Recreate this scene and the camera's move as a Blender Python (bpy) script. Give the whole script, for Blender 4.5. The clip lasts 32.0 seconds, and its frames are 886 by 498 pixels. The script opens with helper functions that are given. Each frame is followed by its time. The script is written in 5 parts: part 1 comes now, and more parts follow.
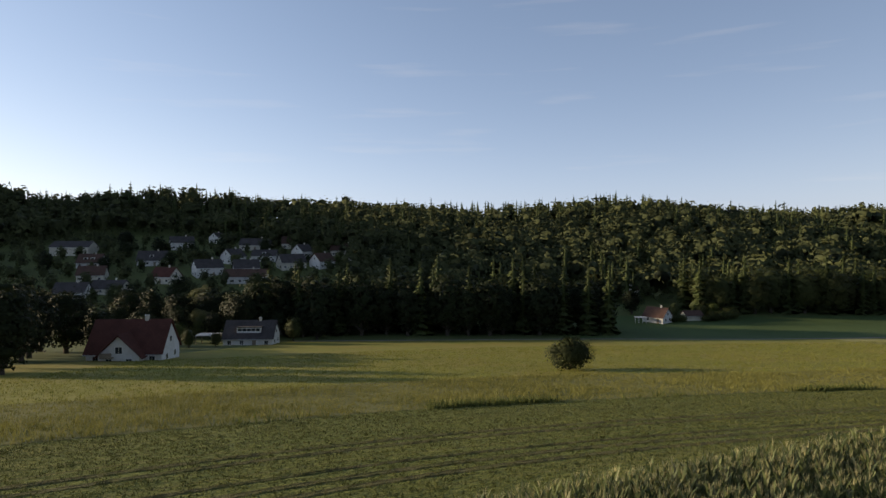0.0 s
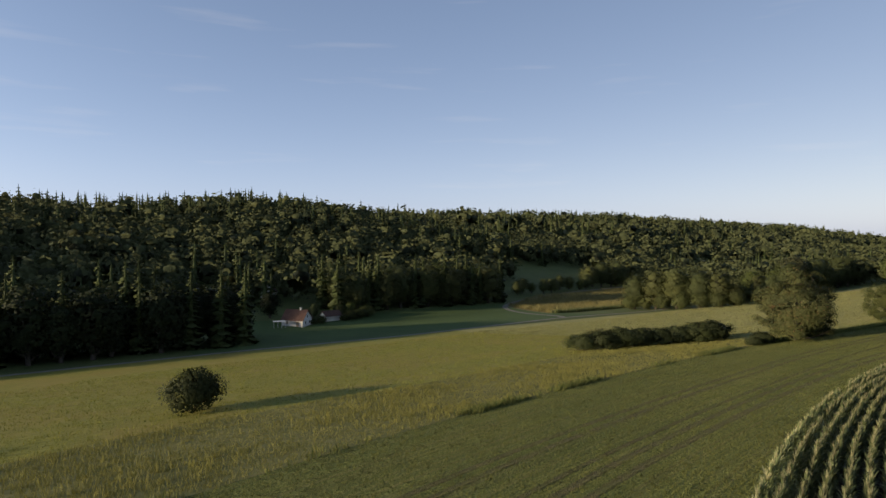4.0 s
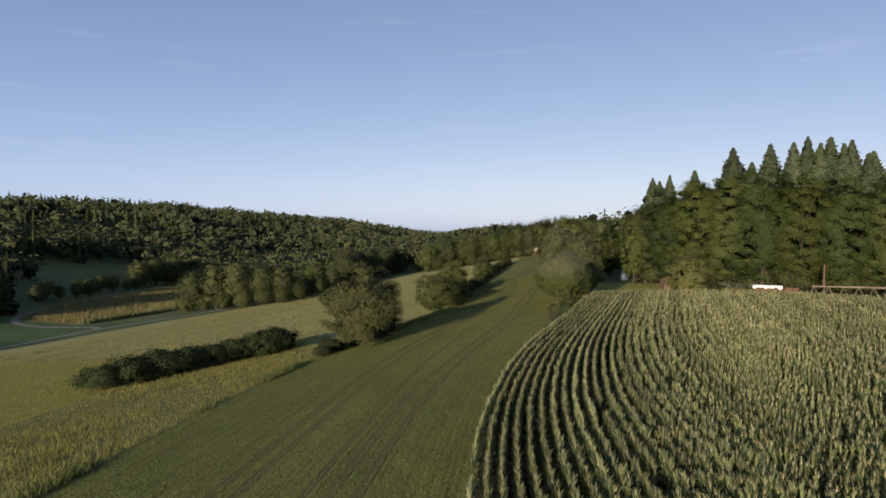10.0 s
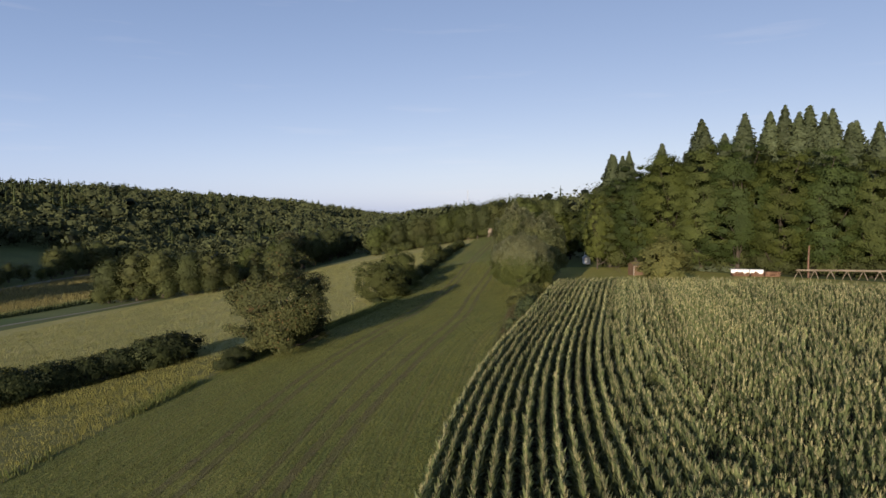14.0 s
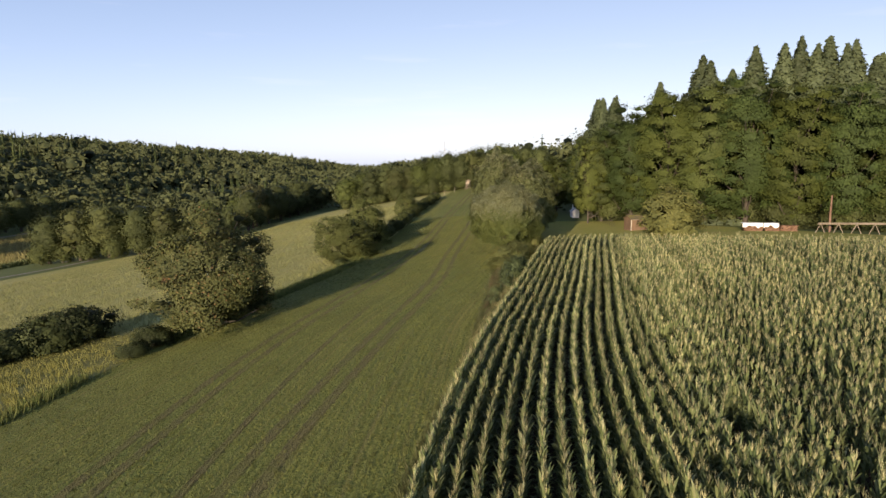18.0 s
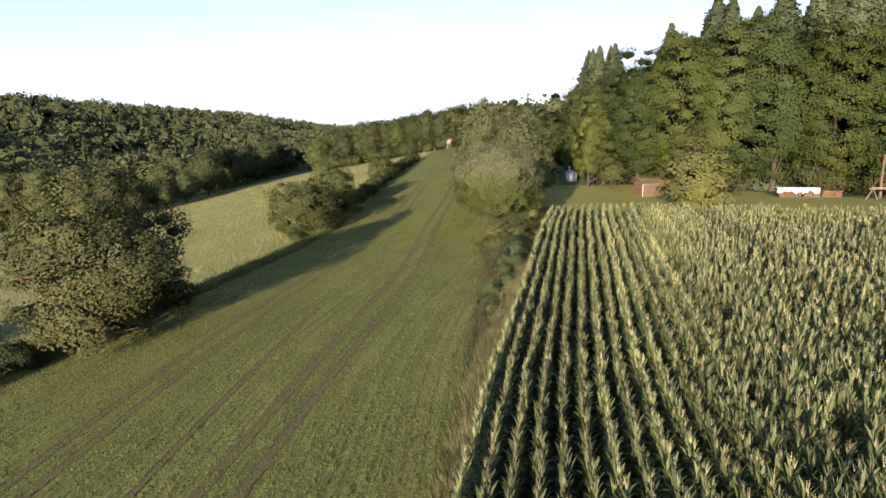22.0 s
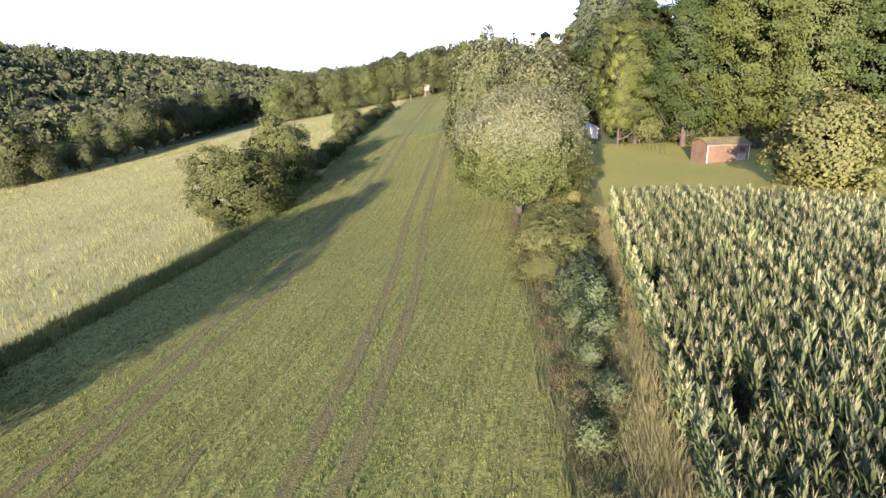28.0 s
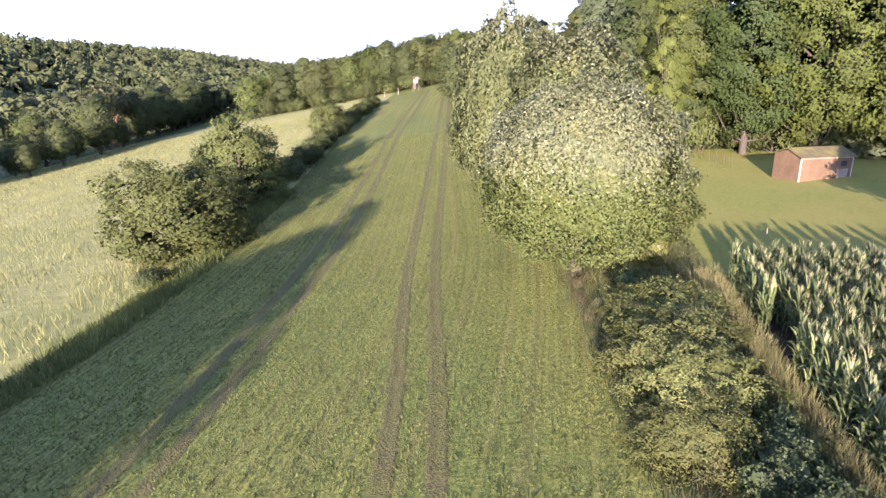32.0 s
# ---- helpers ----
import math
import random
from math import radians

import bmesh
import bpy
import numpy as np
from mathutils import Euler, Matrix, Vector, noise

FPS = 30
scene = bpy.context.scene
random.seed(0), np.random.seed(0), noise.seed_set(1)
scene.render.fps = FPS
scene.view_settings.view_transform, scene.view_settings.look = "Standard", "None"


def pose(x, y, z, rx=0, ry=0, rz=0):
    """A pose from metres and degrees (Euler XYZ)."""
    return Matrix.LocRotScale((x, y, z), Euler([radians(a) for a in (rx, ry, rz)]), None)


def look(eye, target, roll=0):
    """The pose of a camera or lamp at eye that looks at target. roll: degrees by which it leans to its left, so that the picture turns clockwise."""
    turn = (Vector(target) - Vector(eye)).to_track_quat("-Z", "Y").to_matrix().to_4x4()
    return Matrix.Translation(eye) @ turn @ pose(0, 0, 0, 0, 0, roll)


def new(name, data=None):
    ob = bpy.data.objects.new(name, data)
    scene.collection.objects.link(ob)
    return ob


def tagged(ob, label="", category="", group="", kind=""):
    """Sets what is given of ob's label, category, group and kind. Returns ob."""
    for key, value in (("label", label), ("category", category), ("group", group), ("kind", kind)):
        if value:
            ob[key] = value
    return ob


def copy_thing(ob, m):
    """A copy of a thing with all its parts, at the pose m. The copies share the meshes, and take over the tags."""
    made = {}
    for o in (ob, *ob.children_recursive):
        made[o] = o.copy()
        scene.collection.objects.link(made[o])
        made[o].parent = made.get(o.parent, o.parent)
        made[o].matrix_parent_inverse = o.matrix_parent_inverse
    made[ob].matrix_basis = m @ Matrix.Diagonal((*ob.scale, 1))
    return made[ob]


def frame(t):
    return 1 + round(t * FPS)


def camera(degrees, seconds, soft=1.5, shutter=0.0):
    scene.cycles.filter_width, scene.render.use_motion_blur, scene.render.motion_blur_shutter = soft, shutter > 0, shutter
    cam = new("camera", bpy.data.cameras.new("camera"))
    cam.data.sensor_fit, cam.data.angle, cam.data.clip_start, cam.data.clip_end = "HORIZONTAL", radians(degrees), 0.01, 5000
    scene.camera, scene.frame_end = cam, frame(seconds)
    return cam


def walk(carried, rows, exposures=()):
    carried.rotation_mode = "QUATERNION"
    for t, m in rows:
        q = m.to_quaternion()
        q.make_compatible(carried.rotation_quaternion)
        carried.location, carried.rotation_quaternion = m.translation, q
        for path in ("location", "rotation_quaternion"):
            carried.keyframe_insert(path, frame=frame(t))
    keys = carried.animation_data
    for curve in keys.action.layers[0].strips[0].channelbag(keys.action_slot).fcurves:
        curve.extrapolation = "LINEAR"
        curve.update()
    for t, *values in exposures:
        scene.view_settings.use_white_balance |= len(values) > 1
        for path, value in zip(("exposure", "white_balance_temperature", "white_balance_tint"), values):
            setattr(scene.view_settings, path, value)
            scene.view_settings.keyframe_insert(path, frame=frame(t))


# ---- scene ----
cam = camera(71.2, 32.0)
METRES, EYE, TILT, LEAN, TURN = 150.0, 14.0, -1.0, 0.0, 0.0
ROWS = [
    (0.0, 0.0, 0.0, 0.0, 0.0, 0.0, -0.0),
    (0.5, 0.0006, 0.0184, 0.0007, -4.18, -0.02, 0.03),
    (1.0, 0.0021, 0.036, 0.0015, -8.47, -0.07, 0.05),
    (1.5, 0.0047, 0.0536, 0.0021, -12.56, -0.09, 0.11),
    (2.0, 0.0087, 0.0703, 0.0031, -16.66, -0.14, 0.17),
    (2.5, 0.0135, 0.0862, 0.0039, -20.71, -0.19, 0.19),
    (3.0, 0.0195, 0.1017, 0.0046, -24.76, -0.22, 0.21),
    (3.5, 0.0271, 0.1166, 0.0051, -28.84, -0.28, 0.28),
    (5.5, 0.0635, 0.1642, 0.0072, -43.83, -0.56, 0.41),
    (6.0, 0.0755, 0.1754, 0.0075, -47.43, -0.65, 0.41),
    (6.5, 0.0899, 0.1869, 0.0064, -50.9, -0.72, 0.47),
    (7.0, 0.1039, 0.1965, 0.0062, -53.98, -0.79, 0.49),
    (7.5, 0.118, 0.205, 0.0063, -56.96, -0.88, 0.47),
    (8.0, 0.1325, 0.2128, 0.0064, -59.99, -0.98, 0.49),
    (8.5, 0.1475, 0.2197, 0.0064, -63.04, -1.09, 0.49),
    (9.0, 0.1631, 0.2256, 0.0064, -66.0, -1.19, 0.47),
    (9.5, 0.179, 0.2304, 0.0067, -68.73, -1.3, 0.48),
    (10.0, 0.1948, 0.2348, 0.0068, -71.4, -1.4, 0.48),
    (10.5, 0.2108, 0.2384, 0.0068, -72.55, -1.49, 0.54),
    (11.0, 0.2267, 0.2417, 0.007, -73.31, -1.57, 0.58),
    (11.5, 0.2427, 0.2447, 0.007, -73.84, -1.64, 0.64),
    (12.0, 0.2583, 0.2475, 0.007, -74.31, -1.73, 0.7),
    (12.5, 0.2736, 0.2503, 0.0069, -74.71, -1.87, 0.76),
    (13.0, 0.2884, 0.2529, 0.0069, -75.03, -2.21, 0.81),
    (13.5, 0.303, 0.2555, 0.0068, -75.35, -2.67, 0.88),
    (14.0, 0.3173, 0.2583, 0.0066, -75.66, -3.23, 0.93),
    (14.5, 0.3315, 0.261, 0.0066, -75.95, -3.82, 0.98),
    (16.5, 0.3838, 0.2725, 0.0023, -77.05, -6.07, 1.0),
    (17.0, 0.3976, 0.2748, 0.0013, -77.3, -6.56, 1.05),
    (17.5, 0.4114, 0.277, 0.0004, -77.54, -7.07, 1.1),
    (18.0, 0.4253, 0.2792, -0.0006, -77.78, -7.58, 1.13),
    (18.5, 0.4394, 0.2816, -0.0014, -78.04, -8.08, 1.16),
    (19.0, 0.4538, 0.284, -0.0022, -78.27, -8.55, 1.18),
    (19.5, 0.4685, 0.2865, -0.0029, -78.49, -9.0, 1.2),
    (20.0, 0.4834, 0.2891, -0.0037, -78.71, -9.45, 1.23),
    (20.5, 0.4984, 0.292, -0.0044, -78.93, -9.9, 1.24),
    (21.0, 0.5135, 0.2952, -0.005, -79.15, -10.33, 1.24),
    (21.5, 0.5285, 0.2986, -0.0056, -79.38, -10.78, 1.25),
    (22.0, 0.5435, 0.3023, -0.0062, -79.6, -11.22, 1.24),
    (22.5, 0.5583, 0.3061, -0.0068, -79.84, -11.65, 1.25),
    (23.0, 0.5733, 0.3098, -0.0076, -80.06, -12.06, 1.24),
    (23.5, 0.5882, 0.3135, -0.0083, -80.28, -12.48, 1.28),
    (24.0, 0.603, 0.3172, -0.0089, -80.49, -12.9, 1.29),
    (24.5, 0.6182, 0.3208, -0.0096, -80.69, -13.31, 1.29),
    (25.0, 0.6333, 0.3243, -0.0102, -80.88, -13.69, 1.3),
    (25.5, 0.6486, 0.3279, -0.0108, -81.09, -14.08, 1.32),
    (27.5, 0.7094, 0.3444, -0.0113, -81.94, -15.64, 1.4),
    (28.0, 0.7247, 0.3485, -0.0116, -82.15, -15.98, 1.4),
    (28.5, 0.7399, 0.3526, -0.0118, -82.35, -16.32, 1.39),
    (29.0, 0.7538, 0.3562, -0.0119, -82.52, -16.62, 1.38),
    (29.5, 0.769, 0.36, -0.0121, -82.69, -16.74, 1.36),
    (30.0, 0.7842, 0.3637, -0.0124, -82.88, -16.75, 1.36),
    (30.5, 0.7993, 0.3674, -0.0125, -83.06, -16.75, 1.36),
    (31.0, 0.8145, 0.3712, -0.0126, -83.24, -16.74, 1.37),
    (31.5, 0.83, 0.375, -0.0128, -83.41, -16.74, 1.34),
    (32.0, 0.8461, 0.3789, -0.0129, -83.58, -16.73, 1.33),
]
walk(cam, [(t, pose(0, 0, EYE, TILT, LEAN, TURN) @ pose(METRES * x, METRES * y, METRES * z, 90 + pitch, roll, yaw)) for t, x, y, z, yaw, pitch, roll in ROWS],
     exposures=[(0.0, 0.3, 7400, 9), (6.0, 0.25, 6850, 11), (10.0, 0.23, 6500, 12), (14.0, 0.26, 6550, 13), (17.0, 0.62, 7000, 13), (19.0, 0.88, 6900, 14), (25.0, 1.62, 6350, 19), (29.0, 2.15, 5950, 26), (32.0, 2.23, 5850, 27)])

# ---- light ----
SUN_UP, SHADOW_X, SHADOW_Y = radians(10.0), 0.985, -0.15
world = bpy.data.worlds.new("sky")
scene.world = world
world.use_nodes = True
wn, wl = world.node_tree.nodes, world.node_tree.links
sky = wn.new("ShaderNodeTexSky")
sky.sky_type, sky.sun_disc = "NISHITA", False
sky.sun_elevation = SUN_UP
sky.sun_rotation = math.atan2(-SHADOW_X, -SHADOW_Y)
sky.air_density, sky.dust_density, sky.ozone_density = 1.0, 0.3, 1.6
wn["Background"].inputs["Strength"].default_value = 0.13
way = wn.new("ShaderNodeTexCoord")
flatten = wn.new("ShaderNodeMapping")
flatten.inputs["Scale"].default_value = (2.2, 2.2, 26.0)
wisp = wn.new("ShaderNodeTexNoise")
wisp.inputs["Scale"].default_value, wisp.inputs["Detail"].default_value = 1.6, 6.0
wl.new(way.outputs["Generated"], flatten.inputs["Vector"])
wl.new(flatten.outputs[0], wisp.inputs["Vector"])
thin = wn.new("ShaderNodeMapRange")
for key, value in (("From Min", 0.60), ("From Max", 0.85), ("To Min", 0.0), ("To Max", 0.14)):
    thin.inputs[key].default_value = value
wl.new(wisp.outputs["Fac"], thin.inputs["Value"])
cirrus = wn.new("ShaderNodeMix")
cirrus.data_type = "RGBA"
cirrus.inputs[7].default_value = (6.5, 6.0, 5.8, 1)
wl.new(thin.outputs[0], cirrus.inputs[0])
grey = wn.new("ShaderNodeRGBToBW")
wl.new(sky.outputs[0], grey.inputs[0])
pale = wn.new("ShaderNodeMix")
pale.data_type, pale.blend_type, pale.inputs[0].default_value = "RGBA", "MULTIPLY", 1.0
tone = wn.new("ShaderNodeMapRange")
for key, value in (("From Min", 1.6), ("From Max", 7.0)):
    tone.inputs[key].default_value = value
wl.new(grey.outputs[0], tone.inputs["Value"])
hue = wn.new("ShaderNodeMix")
hue.data_type, hue.inputs[6].default_value, hue.inputs[7].default_value = "RGBA", (0.625, 0.925, 1.64, 1), (0.88, 1.0, 1.26, 1)
wl.new(tone.outputs[0], hue.inputs[0])
wl.new(hue.outputs[2], pale.inputs[7])
even = wn.new("ShaderNodeMath")
even.operation, even.inputs[1].default_value = "POWER", 0.70
wl.new(grey.outputs[0], even.inputs[0])
level = wn.new("ShaderNodeMath")
level.operation, level.inputs[1].default_value = "MULTIPLY", 1.38
wl.new(even.outputs[0], level.inputs[0])
wl.new(level.outputs[0], pale.inputs[6])
haze = wn.new("ShaderNodeMix")
haze.data_type, haze.inputs[0].default_value = "RGBA", 0.8
wl.new(sky.outputs[0], haze.inputs[6])
wl.new(pale.outputs[2], haze.inputs[7])
toward = wn.new("ShaderNodeVectorMath")
toward.operation, toward.inputs[1].default_value = "DOT_PRODUCT", (-SHADOW_X, -SHADOW_Y, 0)
wl.new(way.outputs["Generated"], toward.inputs[0])
glow = wn.new("ShaderNodeMapRange")
for key, value in (("From Min", -1.0), ("From Max", 1.0), ("To Min", 0.88), ("To Max", 1.42)):
    glow.inputs[key].default_value = value
wl.new(toward.outputs["Value"], glow.inputs["Value"])
bright = wn.new("ShaderNodeMix")
bright.data_type, bright.blend_type, bright.inputs[0].default_value = "RGBA", "MULTIPLY", 1.0
wl.new(haze.outputs[2], bright.inputs[6])
upward = wn.new("ShaderNodeVectorMath")
upward.operation, upward.inputs[1].default_value = "DOT_PRODUCT", (0, 0, 1)
wl.new(way.outputs["Generated"], upward.inputs[0])
deepen = wn.new("ShaderNodeMapRange")
for key, value in (("From Min", 0.42), ("From Max", 1.0), ("To Min", 1.0), ("To Max", 0.5)):
    deepen.inputs[key].default_value = value
wl.new(upward.outputs["Value"], deepen.inputs["Value"])
both = wn.new("ShaderNodeMath")
both.operation = "MULTIPLY"
wl.new(glow.outputs[0], both.inputs[0])
wl.new(deepen.outputs[0], both.inputs[1])
wl.new(both.outputs[0], bright.inputs[7])
wl.new(bright.outputs[2], cirrus.inputs[6])
wl.new(cirrus.outputs[2], wn["Background"].inputs[0])
sun = new("sun", bpy.data.lights.new("sun", "SUN"))
sun.data.energy, sun.data.angle, sun.data.color = 5.0, radians(0.53), (1.0, 0.84, 0.64)
sun.matrix_world = look((-SHADOW_X * 500, -SHADOW_Y * 500, 500 * math.tan(SUN_UP)), (0, 0, 0))


# -- terrain
def sp(v, w):
    return np.logaddexp(0, np.asarray(v, float) / w) * w


def sig(v):
    return 1 / (1 + np.exp(-np.clip(np.asarray(v, float), -40, 40)))


def across(x, y):
    """How far north of the flight a place lies, counted square to the bending valley."""
    return y - 0.28 * sp(x - 220, 60) * sig((y - 150) / 25)


def height(x, y):
    x, y = np.asarray(x, float), np.asarray(y, float)
    n = across(x, y)
    z = 3.4 - 0.155 * sp(n - 25, 6) + 0.03 * sp(n - 75, 8) + 0.02 * sp(n - 180, 10) + 0.105 * sp(n - 225, 15)
    z = z + 0.16 * sp(n - 260, 30) - 0.15 * sp(n - 560, 50)
    z = z + 0.075 * (sp(x - 200, 20) - sp(x - 350, 20)) * np.exp(-((y - 60) / 90) ** 2)
    z = z + 0.13 * (sp(n - 215, 15) - 1.15 * sp(n - 330, 40)) * sig((-x - 5) / 30)
    z = z + 15 * np.exp(-((x - 165) / 100) ** 2 - ((y - 520) / 130) ** 2) + 9 * np.exp(-((x - 900) / 250) ** 2 - ((y - 900) / 300) ** 2)
    z = z + 0.02 * (sp(n - 300, 40) - sp(n - 560, 50)) * sig((x - 330) / 60)
    # unseen hill in the west, added to cast shade over the valley and village
    z = z + (67 + 9 * sig((306 - y) / 6)) * np.exp(-((x + 480) / 105) ** 2) * sig((y - 277) / 5) * sig((520 - y) / 14)
    z = z + 13 * np.exp(-((x + 225) / 75) ** 2 - ((y - 490) / 50) ** 2)
    z = z - 0.072 * (sp(x - 150, 8) - sp(x - 200, 10)) * sig((42 - y) / 7)
    return z
# -- end terrain


def curve(points):
    """A smooth y(x) through a few corner points."""
    px, py = np.array(points, float).T
    def f(x):
        x = np.asarray(x, float)
        return sum(np.interp(x + d, px, py) for d in (-9, -6, -3, 0, 3, 6, 9)) / 7
    return f


CORN_EDGE = curve([(-20, 10), (2, 22), (13, 26.5), (34, 36), (48, 41), (62, 45), (80, 47.5), (100, 48.4), (125, 47.5), (148, 46.9), (170, 45)])
FIELD_EDGE = curve([(-60, 12), (-27, 37), (-8, 51), (6, 58.5), (32, 68), (60, 75), (86, 80), (118, 84), (140, 82), (165, 80.5), (204, 85), (246, 90), (330, 95)])
STRIP_EDGE = curve([(-60, 44), (-41, 57), (-13, 79), (18, 92), (54, 96.5), (89, 105), (125, 108), (200, 140)])
FIELD_SOUTH = curve([(80, 48.0), (95, 48.7), (106, 49.0), (114, 49.6), (126, 50.8), (135, 51.4), (145, 52.6), (165, 54), (200, 58), (260, 66), (330, 74)])
def CORN_END(y):
    """How far the corn reaches towards the lawn."""
    return np.interp(y, [-5, 5, 15, 21, 27, 31, 37, 41, 46, 50], [133, 134.5, 137, 140, 145, 149, 154, 156.5, 158, 159])


ROAD_LINE = curve([(-200, 178), (-60, 188), (50, 198), (100, 196), (140, 200), (184, 204), (215, 192), (250, 190)])
TRACKS = [curve([(-27, 14.5), (-10, 26), (6, 35.1), (32, 44.6), (60, 51.6), (86, 56.6), (106, 58.1), (144, 59.6), (163, 62.5), (211, 67.0), (330, 78)]),
          curve([(-27, 21.9), (-10, 34.6), (6, 43.4), (32, 52.9), (60, 59.9), (86, 65.0), (97, 67.2), (110, 69.0), (125, 70), (144, 70.2), (160, 70.6), (177, 71.6), (233, 77.8), (330, 84)])]
SINGLE = curve([(-27, 17), (-10, 29), (6, 37.7), (32, 47.2), (60, 54.2), (86, 59.2), (105, 62.4), (135, 65)])
RUTS = [(TRACKS[0], -0.9, 318), (TRACKS[0], 0.9, 318), (TRACKS[1], -0.9, 318), (TRACKS[1], 0.9, 318), (SINGLE, 0.0, 128)]


# ---- materials ----
def nodes_of(name):
    m = bpy.data.materials.new(name)
    m.use_nodes = True
    return m, m.node_tree.nodes, m.node_tree.links, m.node_tree.nodes["Principled BSDF"]


def noise_tex(nt, ln, vec, scale, detail=4.0, rough=0.6):
    n = nt.new("ShaderNodeTexNoise")
    n.inputs["Scale"].default_value, n.inputs["Detail"].default_value, n.inputs["Roughness"].default_value = scale, detail, rough
    ln.new(vec, n.inputs["Vector"])
    return n.outputs["Fac"]


def ramp(nt, ln, fac, stops):
    r = nt.new("ShaderNodeValToRGB")
    while len(r.color_ramp.elements) < len(stops):
        r.color_ramp.elements.new(0.5)
    for e, (p, c) in zip(r.color_ramp.elements, stops):
        e.position, e.color = p, (*c, 1)
    ln.new(fac, r.inputs["Fac"])
    return r.outputs["Color"]


def mix(nt, ln, kind, fac, a, b):
    n = nt.new("ShaderNodeMix")
    n.data_type, n.blend_type = "RGBA", kind
    for socket, value in ((n.inputs[0], fac), (n.inputs[6], a), (n.inputs[7], b)):
        if isinstance(value, (int, float)):
            socket.default_value = value
        elif isinstance(value, tuple):
            socket.default_value = (*value, 1)
        else:
            ln.new(value, socket)
    return n.outputs[2]


def surface(name, a, b, fine=6.0, coarse=0.15, rough=0.9, bump=0.3, c=None, stretch=(1, 1, 1), bump_dist=0.05):
    """Two-scale mottled matte surface: fine grain between a and b, with broad stains."""
    m, nt, ln, p = nodes_of(name)
    co = nt.new("ShaderNodeTexCoord").outputs["Object"]
    mp = nt.new("ShaderNodeMapping")
    mp.inputs["Scale"].default_value = stretch
    ln.new(co, mp.inputs["Vector"])
    f = noise_tex(nt, ln, mp.outputs[0], fine)
    g = noise_tex(nt, ln, co, coarse, 5.0)
    col = ramp(nt, ln, f, [(0.3, a), (0.7, b)])
    c = c or tuple(0.72 * v for v in a)
    spots = ramp(nt, ln, g, [(0.42, (0, 0, 0)), (0.66, (1, 1, 1))])
    col = mix(nt, ln, "MIX", spots, col, mix(nt, ln, "MIX", 0.55, col, c))
    ln.new(col, p.inputs["Base Color"])
    p.inputs["Roughness"].default_value = rough
    p.inputs["Specular IOR Level"].default_value = 0.2
    if bump:
        bp = nt.new("ShaderNodeBump")
        bp.inputs["Strength"].default_value, bp.inputs["Distance"].default_value = bump, bump_dist
        ln.new(f, bp.inputs["Height"])
        ln.new(bp.outputs[0], p.inputs["Normal"])
    return m


def foliage(name, dark, light, glow=0.35, rough=0.65, dry=None, patch=0.35, deep=0.72, calm=0.0, gloss=0.12):
    """Leaves: each card its own tint, each plant its own shade, some light through the blade."""
    m, nt, ln, p = nodes_of(name)
    island = nt.new("ShaderNodeNewGeometry").outputs["Random Per Island"]
    dark, light = tuple(d + calm * (q - d) for d, q in zip(dark, light)), tuple(q + 0.7 * calm * (d - q) for d, q in zip(dark, light))
    stops = [(0.05, dark), (0.93, light)] + ([(1.0, dry)] if dry else [])
    col = ramp(nt, ln, island, stops)
    obj = nt.new("ShaderNodeObjectInfo").outputs["Random"]
    hue = nt.new("ShaderNodeHueSaturation")
    mapr = nt.new("ShaderNodeMapRange")
    mapr.inputs["To Min"].default_value, mapr.inputs["To Max"].default_value = 0.75, 1.25
    ln.new(obj, mapr.inputs["Value"])
    ln.new(mapr.outputs[0], hue.inputs["Value"])
    ln.new(col, hue.inputs["Color"])
    co = nt.new("ShaderNodeTexCoord").outputs["Object"]
    blot = ramp(nt, ln, noise_tex(nt, ln, co, patch, 3.0), [(0.35, (deep, deep * 1.02, deep * 0.97)), (0.65, (1.87 - deep, 1.84 - deep, 1.72 - deep))])
    out = mix(nt, ln, "MULTIPLY", 1.0, hue.outputs["Color"], blot)
    out = mix(nt, ln, "MULTIPLY", 1.0, out, ramp(nt, ln, noise_tex(nt, ln, co, patch * 9, 2.0), [(0.36, (0.84, 0.85, 0.84)), (0.64, (1.14, 1.13, 1.1))]))
    ln.new(out, p.inputs["Base Color"])
    p.inputs["Roughness"].default_value = rough
    p.inputs["Specular IOR Level"].default_value = gloss
    tr = nt.new("ShaderNodeBsdfTranslucent")
    ln.new(out, tr.inputs["Color"])
    ms = nt.new("ShaderNodeMixShader")
    ms.inputs[0].default_value = glow
    ln.new(p.outputs[0], ms.inputs[1])
    ln.new(tr.outputs[0], ms.inputs[2])
    ln.new(ms.outputs[0], nt["Material Output"].inputs["Surface"])
    return m


